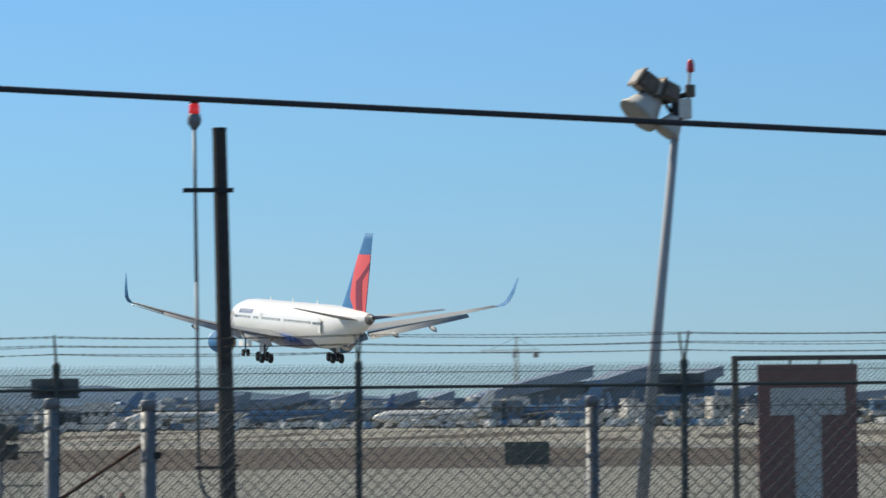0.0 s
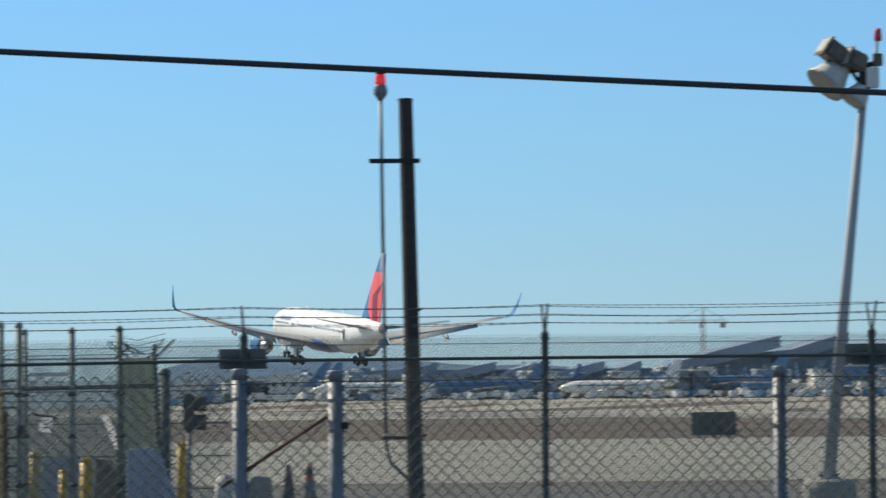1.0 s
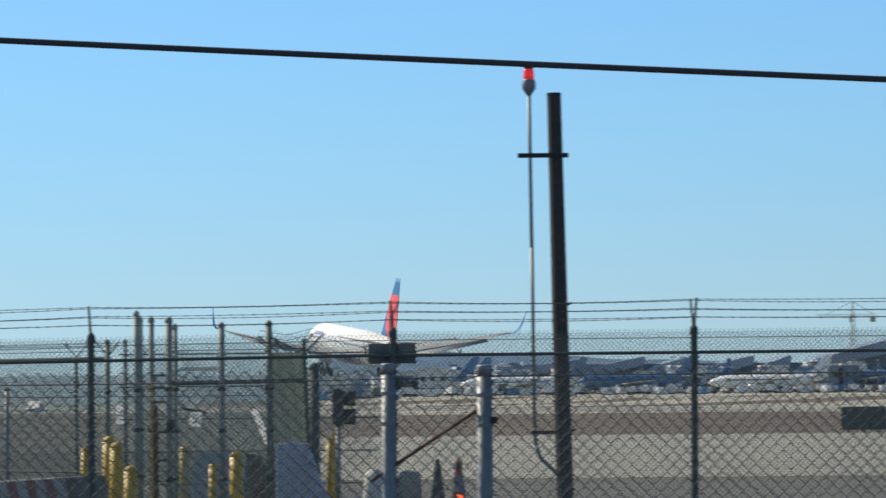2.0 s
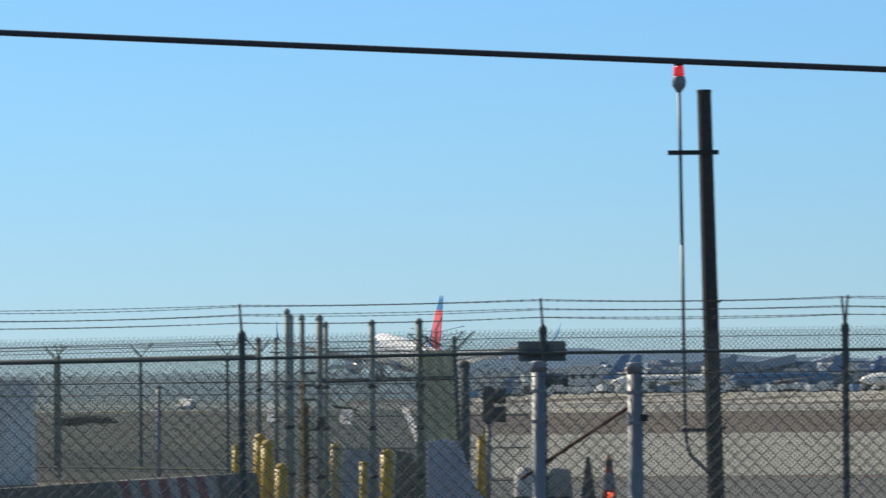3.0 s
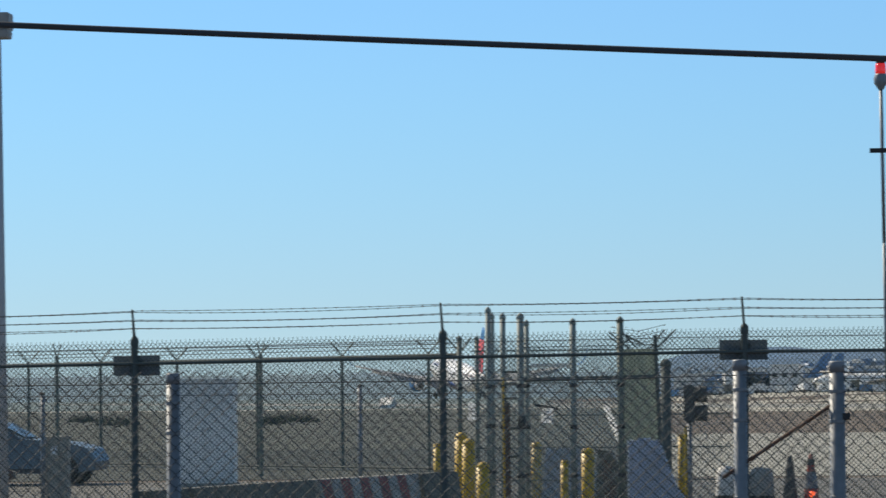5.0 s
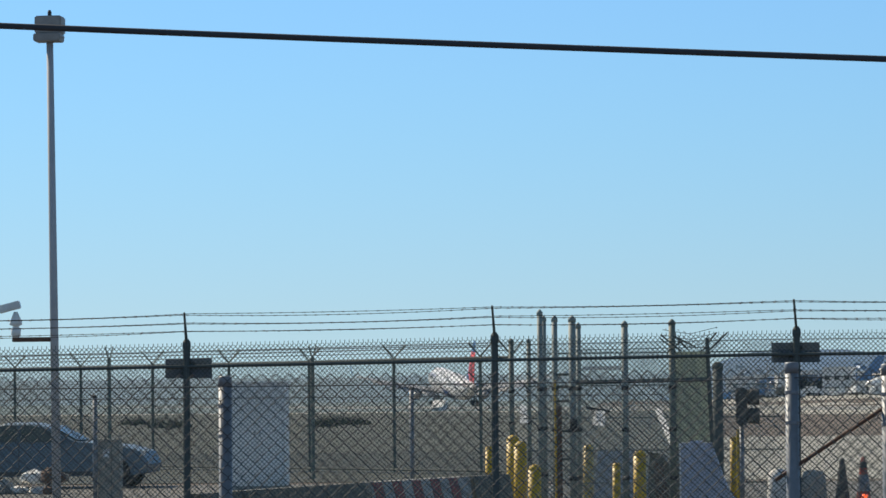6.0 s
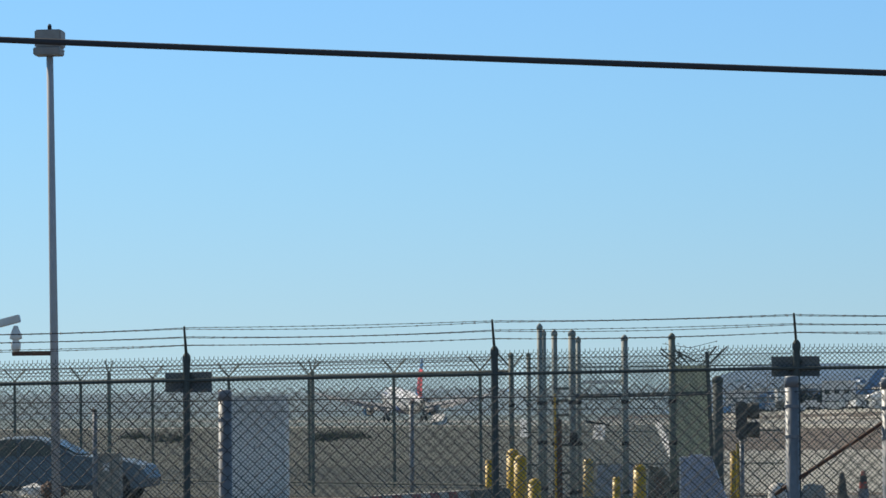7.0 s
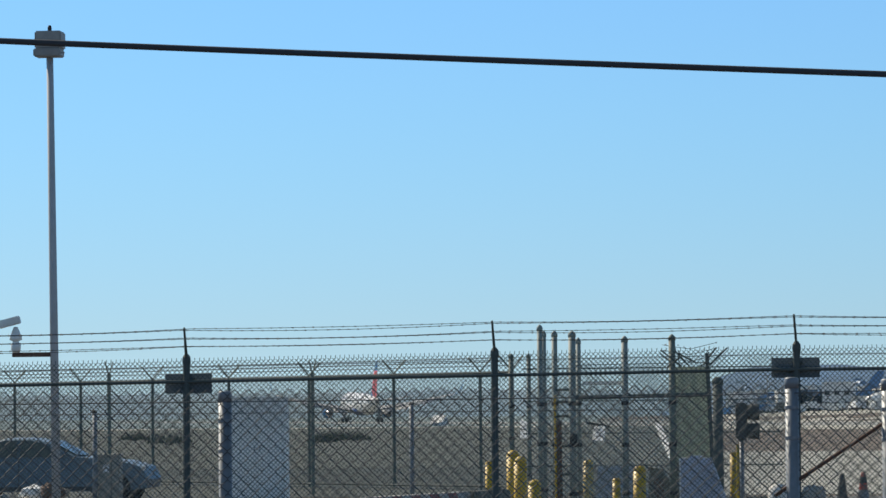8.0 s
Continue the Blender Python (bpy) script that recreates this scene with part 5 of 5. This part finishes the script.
# ---- the terminals, far across the airfield ----
def terminal():
    """Long concourse whose roof is a row of upswept metal blades."""
    d = 1500.0
    g = 2.35
    t = thing("terminal_building", 0, d, g - 1.0, 0, "distant airport terminal with upswept slate metal roofs in a haze-blue tint", "building")
    x0, x1 = 32.703, 340.066
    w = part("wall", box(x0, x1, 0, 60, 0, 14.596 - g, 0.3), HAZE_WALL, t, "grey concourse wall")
    blades = [(35.914, 64.114, 9.5, 13.5), (65.826, 88.547, 9.5, 14.5), (88.976, 108.749, 9.5, 15.0), (109.18, 129.649, 9.0, 14.5),
              (129.865, 143.685, 9.0, 14.5), (144.549, 157.961, 9.0, 13.0), (155.796, 196.469, 13.0, 23.5), (195.718, 222.62, 16.0, 24.5), (222.733, 246.666, 15.0, 23.0), (246.773, 261.888, 11.0, 17.0), (262.985, 340.1, 10.0, 15.0)]
    for a, b, lo, hi in blades:
        n = 8
        top = [(a + (b - a) * i / n, lo + (hi - lo) * (i / n) ** 0.85 + 0.6) for i in range(n + 1)]
        low = [(a + (b - a) * i / n, lo - 1.5 + (hi - lo) * 0.78 * (i / n) ** 1.5) for i in range(n, -1, -1)]
        part("roof", slab(top + low, -8, 70), ROOF_SLATE, t, "upswept slate roof blade in a haze-blue tint")
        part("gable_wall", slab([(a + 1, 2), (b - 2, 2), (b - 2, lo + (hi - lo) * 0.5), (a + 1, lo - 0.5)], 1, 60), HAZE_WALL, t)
    rnd = random.Random(12)
    first = None
    for i in range(120):
        x = x0 + (x1 - x0) * (i + 0.5) / 120
        if rnd.random() < 0.2:
            continue
        if first is None:
            first = part("window", box(-1.05, 1.05, -0.15, -0.02, -1.6, 1.6), BLUE_WALL, w)
            q = first
        else:
            q = part_copy(first, w)
        q.location = (x, 0, 8.6)


def block(x, y, w, h, dep, m, label, rnd):
    """A low airfield building with a parapet and windows."""
    b = thing("apron_building", x, y, rise(x, y) - 0.3, rnd.uniform(-8, 8), label, "building", "buildings along the apron")
    wall = part("wall", box(0, w, 0, dep, 0, h, 0.15), m, b)
    part("parapet", box(-0.2, w + 0.2, -0.2, dep + 0.2, h, h + 0.5, 0.1), PALE_WALL, b)
    n = max(2, int(w / 3))
    first = None
    for i in range(n):
        for k in range(max(1, int(h / 4))):
            if first is None:
                q = first = part("window", box(-0.8, 0.8, -0.12, -0.01, -0.7, 0.7), GLASS_DARK, wall)
            else:
                q = part_copy(first, wall)
            q.location = (w * (i + 0.5) / n, 0, 2.2 + 3.6 * k)
    if rnd.random() < 0.5:
        part("roof_unit", box(w * 0.3, w * 0.5, 1, 3, h + 0.3, h + 1.8, 0.1), GALV, b)


def truck(x, y, m, label, rnd):
    t = thing("service_truck", x, y, rise(x, y), rnd.choice((0, 180, 20, -25)), label, "truck", "service vehicles on the apron")
    L, H = rnd.uniform(4, 8), rnd.uniform(2.2, 3.4)
    part("cargo_body", box(-L / 2, L / 2 - 1.8, -1.2, 1.2, 0.9, H, 0.12), m, t)
    c = part("cab", slab([(L / 2 - 1.7, 0.5), (L / 2, 0.5), (L / 2, 1.3), (L / 2 - 0.4, 2.1), (L / 2 - 1.7, 2.1)], -1.1, 1.1), WHITE_PAINT, t)
    part("windscreen", slab([(L / 2 + 0.01, 1.3), (L / 2 - 0.38, 2.05), (L / 2 - 0.36, 2.06), (L / 2 + 0.05, 1.32)], -0.95, 0.95), GLASS_DARK, c)
    part("chassis", box(-L / 2, L / 2 - 0.2, -0.9, 0.9, 0.5, 0.88), IRON, t)
    for wx in (-L / 2 + 1.0, L / 2 - 1.0):
        for s in (-1.05, 1.05):
            part("wheel", spin([(0.2, -0.15), (0.45, -0.15), (0.48, 0), (0.45, 0.15), (0.2, 0.15)], 12, m=pose(wx, s, 0.48, 90, 0, 0)), RUBBER, t)
    return t


def parked_jet(x, y, turn, size, body, tail, label):
    """A parked airliner."""
    j = thing("parked_airliner", x, y, rise(x, y), turn, label, "aircraft", "airliners parked at the terminal")
    j.scale = (size, size, size)
    ring = lambda yy, r, dz: [Vector((r * math.cos(a), yy, 3.6 + dz + r * math.sin(a))) for a in [2 * math.pi * i / 16 for i in range(16)]]
    f = part("fuselage", loft([ring(yy, r, dz) for yy, r, dz in ((19, 0.1, -0.4), (18, 0.9, -0.25), (15.5, 1.7, -0.05), (12, 1.95, 0), (-9, 1.95, 0), (-14, 1.4, 0.5), (-19, 0.25, 1.3))]), body, j, smooth=True)
    part("window_band", box(-1.97, 1.97, -8, 13, 3.85, 4.1), GLASS_DARK, f)
    part("fin", loft([foil((0, -12.6 - 0.85 * h, 5.0 + h), 6.0 - 0.62 * h, 0.1, Vector((1, 0, 0))) for h in (0, 3, 6.4)]), tail, j)
    for s in (-1, 1):
        w = part("wing", loft([foil((s * a, b, c), d, 0.11) for a, b, c, d in ((1.5, 3.5, 2.7, 6.0), (6, 0.4, 3.1, 3.8), (17, -6.5, 4.1, 1.4))]), WING_GREY, j, smooth=True)
        part("winglet", loft([foil((s * 17, -6.5, 4.1), 1.4, 0.09), foil((s * 17.5, -7.6, 6.2), 0.6, 0.09, Vector((1, 0, 0)))]), tail, w)
        e = part("engine", spin([(0.85, 0), (1.0, 0.6), (1.0, 1.6), (0.7, 3.0)], 16, m=pose(s * 5.7, 4.6, 1.75, 90, 0, 0)), body, j, smooth=True)
        part("intake", spin([(0.7, -0.05), (0.84, -0.04), (0.9, 0.2), (0.8, 0.22)], 16, m=pose(s * 5.7, 4.6, 1.75, 90, 0, 0)), BARE, e)
        part("tailplane", loft([foil((s * a, b, 5.0), c, 0.09) for a, b, c in ((0.6, -14, 3.6), (6.2, -17.6, 1.5))]), WING_GREY, j)
        g = part("main_gear", tube((s * 3.6, -0.8, 0.5), (s * 3.4, -0.8, 2.8), 0.14, n=8), GALV, j)
        part("tyre", spin([(0.25, -0.4), (0.5, -0.4), (0.55, 0), (0.5, 0.4), (0.25, 0.4)], 14, m=pose(s * 3.6, -0.8, 0.55, 0, 90, 0)), RUBBER, g)
    g = part("nose_gear", tube((0, 14, 0.4), (0, 14, 2.4), 0.1, n=8), GALV, j)
    part("tyre", spin([(0.2, -0.25), (0.38, -0.25), (0.42, 0), (0.38, 0.25), (0.2, 0.25)], 14, m=pose(0, 14, 0.42, 0, 90, 0)), RUBBER, g)


def apron_life():
    rnd = random.Random(21)
    jets = [(108.472, 1200, 68, 1.0, SKIN, SKIN, "white airliner parked side-on at the terminal"), (68.514, 1240, 95, 1.1, JET_BLUE, JET_BLUE, "blue airliner parked at the terminal"), (143.875, 1260, 85, 1.25, JET_BLUE, JET_BLUE, "blue airliner parked at the terminal"),
            (96.339, 1330, 30, 1.0, SKIN, NAVY, "white airliner with blue fin at the terminal"), (33.79, 1200, 80, 1.0, SKIN, HAZE_WALL, "white airliner with grey fin at the terminal"), (5.242, 1300, 100, 1.1, JET_BLUE, JET_BLUE, "blue airliner parked at the terminal"),
            (184.225, 1300, 60, 1.0, SKIN, TIP_BLUE, "white airliner with blue fin at the terminal"), (132.719, 1350, 15, 1.0, SKIN, NAVY, "white airliner with dark blue fin at the terminal"), (237.295, 1300, 95, 1.0, SKIN, NAVY, "white airliner parked at the terminal"), (181.824, 1400, 72, 0.8, SKIN, FIN_RED, "white airliner with red fin at the terminal")]
    for k in range(8):
        y = rnd.uniform(1330, 1440)
        b, f, lab = rnd.choice(((SKIN, JET_BLUE, "white airliner with blue fin at the terminal"), (SKIN, SKIN, "white airliner parked at the terminal"), (JET_BLUE, JET_BLUE, "blue airliner parked at the terminal")))
        jets.append((-14.149 + (255.548 - -14.149) * (k + rnd.uniform(0.2, 0.8)) / 8, y, rnd.uniform(0, 360), rnd.uniform(0.9, 1.2), b, f, lab))
    for j in jets:
        parked_jet(*j)
    lo, hi = -28.502, 268.531
    kinds = []
    for i in range(14):
        m, lab = rnd.choice(((WHITE_PAINT, "white service truck on the apron"), (WHITE_PAINT, "white service truck on the apron"), (PALE_WALL, "beige service truck on the apron"), (TIP_BLUE, "blue service truck on the apron"), (WHITE_PAINT, "white service truck on the apron"), (BARRIER_DARK, "dark service truck on the apron")))
        kinds.append(truck(0, 1100, m, lab, rnd))
    boxes = []
    for m, lab in ((WHITE_PAINT, "white cargo container on the apron"), (BARE, "bright metal cargo container on the apron"), (BLUE_WALL, "blue cargo container on the apron"), (PALE_WALL, "beige cargo container on the apron"), (SKIN, "glossy white cargo container on the apron")):
        c = thing("cargo_container", 0, 1100, 0, 0, lab, "container", "containers on the apron")
        part("body", slab([(-1.6, 0.35), (1.2, 0.35), (1.7, 0.9), (1.7, 2.1), (-1.6, 2.1)], -0.9, 0.9), m, c)
        part("dolly", box(-1.8, 1.8, -0.95, 0.95, 0.12, 0.34, 0.03), IRON, c)
        boxes.append(c)
    for src, n, near, far in ((kinds, 120, 1040, 1460), (boxes, 230, 1000, 1440)):
        for i in range(n):
            y = rnd.uniform(near, far)
            x = rnd.uniform(lo, hi) * y / 1250
            m = pose(x, y, rise(x, y) + 0.01, 0, 0, rnd.choice((0, 180, 35, -40, 90, 110)))
            if i < len(src):
                src[i].matrix_basis = m
            else:
                copy_thing(src[i % len(src)], m)
    for i in range(130):
        y = rnd.uniform(1240, 1490)
        x = rnd.uniform(lo, hi) * y / 1250
        m, lab = rnd.choice(((PALE_WALL, "pale stucco building beside the apron"), (WHITE_PAINT, "white painted building beside the apron"), (PALE_WALL, "pale stucco building beside the apron"), (BLUE_WALL, "blue-clad building beside the apron"), (HAZE_WALL, "haze-tinted grey building beside the apron"), (HAZE_WALL, "haze-tinted grey building beside the apron")))
        block(x, y, rnd.uniform(3, 13), rnd.uniform(3, 10), 12, m, lab, rnd)
    for u in (179.229, 183.523, 191.604, 202.452):
        block(u, 1180, rnd.uniform(4, 6), rnd.uniform(4, 9), 8, PALE_WALL, "cream stucco building beside the apron", rnd)
    for i in range(7):
        y = rnd.uniform(1150, 1400)
        x = rnd.uniform(lo, hi) * y / 1250
        m = thing("apron_light_mast", x, y, rise(x, y), 0, "tall grey apron light mast", "light mast", "apron light masts")
        h = rnd.uniform(8, 13)
        part("mast", tube((0, 0, 0), (0, 0, h), 0.3, 0.16, 8), GREY_PAINT, m)
        part("lamp_bar", box(-0.9, 0.9, -0.2, 0.2, h, h + 0.4, 0.1), GREY_PAINT, m)


def apron_trees():
    """Dark rows of trees between the aprons and on the slope behind: trunks under ragged crowns of leaf clumps."""
    rnd = random.Random(77)
    firsts = []
    for v in range(4):
        t = thing("tree", 0, 1300, 0, 0, "dark leafy tree in a row beyond the apron", "tree", "trees beyond the apron")
        h, w = rnd.uniform(5.5, 8), rnd.uniform(6, 10)
        bm = tube((0, 0, 0), (0.2, 0, h * 0.5), 0.25, 0.15, 7)
        for k in range(4):
            tube((0.1, 0, h * 0.35), (rnd.uniform(-w / 3, w / 3), rnd.uniform(-1.5, 1.5), h * rnd.uniform(0.6, 0.85)), 0.12, 0.05, 5, bm)
        part("trunk", bm, TARRED, t)
        vs, fs = [], []
        for k in range(420):
            a, u = rnd.uniform(0, 6.283), math.sqrt(rnd.random())
            c = Vector((u * w / 2 * math.cos(a), u * w / 3 * math.sin(a), 0))
            c.z = h * (0.22 + 0.78 * rnd.random() * math.sqrt(max(0.06, 1 - u * u)) * (0.75 + 0.25 * math.sin(a * 4 + v)))
            m = Euler((rnd.uniform(0, 6), rnd.uniform(0, 6), rnd.uniform(0, 6))).to_matrix()
            i, q = len(vs), rnd.uniform(0.35, 0.7)
            vs += [c + m @ Vector(p) * q for p in ((-1, -0.4, 0), (0.2, -0.8, 0.2), (1, 0.1, 0), (-0.1, 0.8, 0.2))]
            fs.append((i, i + 1, i + 2, i + 3))
        me = bpy.data.meshes.new("crown")
        me.from_pydata(vs, [], fs)
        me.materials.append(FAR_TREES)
        new("crown", me).parent = t
        firsts.append(t)
    for i in range(110):
        y = rnd.choice((rnd.uniform(1270, 1330), rnd.uniform(1400, 1480), rnd.uniform(1400, 1480)))
        x = rnd.uniform(-20, 268) * y / 1250
        m = pose(x, y, rise(x, y) - 0.1, 0, 0, rnd.uniform(0, 360))
        if i < 4:
            firsts[i].matrix_basis = m
        else:
            copy_thing(firsts[i % 4], m)


def tower_crane():
    c = thing("tower_crane", 184.793, 1650.0, rise(200, 1650), 0, "yellow tower crane above the terminal roofs", "crane")
    h = 38.597 - 8
    # crane yellow is paled to hold the haze in front of it
    steel = mat("crane_yellow_paint", (0.5, 0.43, 0.3), 0.6, 0.0, 0.1, 0.5)
    segs = []
    for a, b in ((-0.8, -0.8), (0.8, -0.8), (0.8, 0.8), (-0.8, 0.8)):
        segs.append(((a, b, 0), (a, b, h)))
    z = 0
    while z < h:
        segs += [((-0.8, -0.8, z), (0.8, -0.8, z + 2)), ((0.8, -0.8, z), (-0.8, -0.8, z + 2)), ((0.8, -0.8, z), (0.8, 0.8, z + 2)), ((-0.8, -0.8, z), (-0.8, 0.8, z + 2))]
        z += 2
    wires("mast", segs, 0.12, steel, c, "lattice mast", kind="")
    part("tower_top", bent([(-0.6, 0, h), (0, 0, h + 6.5), (0.6, 0, h)], 0.2, 6), steel, c)
    for n, x0, x1, u in (("jib", -15.0, 0.0, 1), ("counter_jib", 0.0, 9.5, 1)):
        segs = [((x0, -0.6, h), (x1, -0.6, h)), ((x0, 0.6, h), (x1, 0.6, h)), ((x0, 0, h + 1.1), (x1, 0, h + 1.1))]
        x = x0
        while x < x1 - 0.1:
            segs += [((x, -0.6, h), (x + 0.75, 0, h + 1.1)), ((x + 0.75, 0, h + 1.1), (x + 1.5, -0.6, h)), ((x, 0.6, h), (x + 0.75, 0, h + 1.1))]
            x += 1.5
        wires(n, segs, 0.09, steel, c, "lattice arm", kind="")
    wires("tie_bar", [((0, 0, h + 6.4), (-11, 0, h + 1.1)), ((0, 0, h + 6.4), (8.8, 0, h + 1.1))], 0.08, IRON, c, kind="")
    part("counterweight", box(7.2, 9.4, -0.9, 0.9, h - 2.2, h + 0.2, 0.1), CONCRETE, c)
    part("operator_cab", box(-1.6, -0.3, -1.6, -0.3, h - 2.2, h - 0.1, 0.1), GREY_PAINT, c)


def distance():
    """Low hills and a line of trees along the horizon."""
    bm = bmesh.new()
    prof = [(-156.37, 0), (-102.582, 39.027), (-66.795, 48.217), (-19.167, 51.889), (34.293, 49.524), (118.303, 46.093), (208.093, 41.122), (461.414, 33.488), (870.201, 33.524), (1400, 45), (1800, 0)]
    front, crest, back = [], [], []
    for (xa, za), (xb, zb) in zip(prof, prof[1:]):
        for i in range(8):
            u = i / 8
            x, z = xa + (xb - xa) * u, za + (zb - za) * u
            z += 3.0 * noise.noise(Vector((x * 0.02, 0, 0))) + 1.4 * noise.noise(Vector((x * 0.09, 3, 0)))
            front.append(bm.verts.new((x, 3700 + 60 * noise.noise(Vector((x * 0.004, 9, 0))), -2)))
            crest.append(bm.verts.new((x, 4200, max(z, 0.5))))
            back.append(bm.verts.new((x, 4600, -2)))
    for r, s in ((front, crest), (crest, back)):
        for i in range(len(r) - 1):
            bm.faces.new((r[i], r[i + 1], s[i + 1], s[i]))
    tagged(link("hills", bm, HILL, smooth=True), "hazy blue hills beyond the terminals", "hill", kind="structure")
    rnd = random.Random(31)
    for i in range(60):
        u = rnd.random()
        x = -84.681 + (340.433 - -84.681) * u
        k = rnd.uniform(0.15, 0.8)
        z = -2 + (40.528 if u < 0.5 else 30.951) * k
        h = thing("hillside_house", x, 3690 + 480 * k, z - 2.5, rnd.uniform(-30, 30), "pale house on the distant hillside", "house", "houses on the hill")
        w, d, t = rnd.uniform(5, 14), 8, rnd.uniform(5, 8)
        part("wall", box(-w / 2, w / 2, -d / 2, d / 2, 0, t), rnd.choice((WHITE_PAINT, PALE_WALL, HAZE_WALL)), h)
        part("roof", slab([(-w / 2 - 0.4, t), (w / 2 + 0.4, t), (w / 2 - 1, t + 2), (-w / 2 + 1, t + 2)], -d / 2 - 0.4, d / 2 + 0.4), rnd.choice((ROOF_SLATE, PALE_WALL)), h)
    bm = bmesh.new()
    rows = []
    for i in range(90):
        x = -1500 + 3300 * i / 89
        z = 29.5 + 3 * noise.noise(Vector((x * 0.004, 5, 0))) + 1.5 * noise.noise(Vector((x * 0.03, 7, 0)))
        rows.append([bm.verts.new(c) for c in ((x, 4350, -2), (x, 4450, z * 0.8), (x, 4550, z), (x, 4800, -2))])
    for a, b in zip(rows, rows[1:]):
        for i in range(3):
            bm.faces.new((a[i], b[i], b[i + 1], a[i + 1]))
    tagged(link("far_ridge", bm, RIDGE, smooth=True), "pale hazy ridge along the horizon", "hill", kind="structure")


# ---- building it all ----
make_ground()
make_paving()
main_fence()
for sx, tilt in ((-0.186, 2), (-6.294, -1), (6.102, 1)):
    sign_plate(sx, tilt)
near_fence()
make_cable()
beacon_pole()
floodlight_mast()
camera_mast()
JET = airliner()
far_fence()
gate_posts()
yard_gate()
bollards()
traffic_signal()
barriers()
cones()
cabinet()
rubble()
letter_sign()
runway_sign()
parked_car()
for k, (bx, by, bw, bh) in enumerate(((-31.567, 270, 1.5, 0.6), (-41.028, 250, 1.7, 0.7), (-31.844, 255, 1.2, 0.5), (-51.861, 300, 1.4, 0.55), (-35.238, 290, 1.6, 0.6))):
    shrub(bx, by, bw * 1.7, bh * 1.35, k)
terminal()
apron_life()
apron_trees()
tower_crane()
distance()


def motions():
    """The landing: a straight track along the runway, flare, touchdown and run-out."""
    rows = []
    wheels = ((0.0, 10.15, 3.4), (0.5, 8.5, 3.5), (1.0, 7.0, 3.6), (1.5, 5.8, 3.8), (2.2, 5.05, 4.0), (2.8, 4.45, 4.2), (3.5, 3.7, 4.4), (4.0, 2.9, 4.5), (5.0, 1.4, 4.6), (5.8, 0.5, 4.5), (6.4, 0.05, 4.2), (7.0, 0.03, 3.2), (7.5, 0.03, 2.4), (8.0, 0.03, 1.6))
    ahead, turn = Vector((-0.2629, 0.9648, 0)), 15.24
    for t, up, nose in wheels:
        s = 71.0 * t - 0.44 * t * t + 0.03 * t ** 3
        spot = Vector((34.9, 468.0, 0)) + ahead * (s + 26.0)
        rows.append((t, pose(spot.x, spot.y, up, 0, 0, turn) @ pose(0, 0, 0, nose, min(1.2, 0.4 + 1.2 * t, max(0.0, 1.8 - 0.4 * t)), 0)))
    walk(JET, rows)


motions()
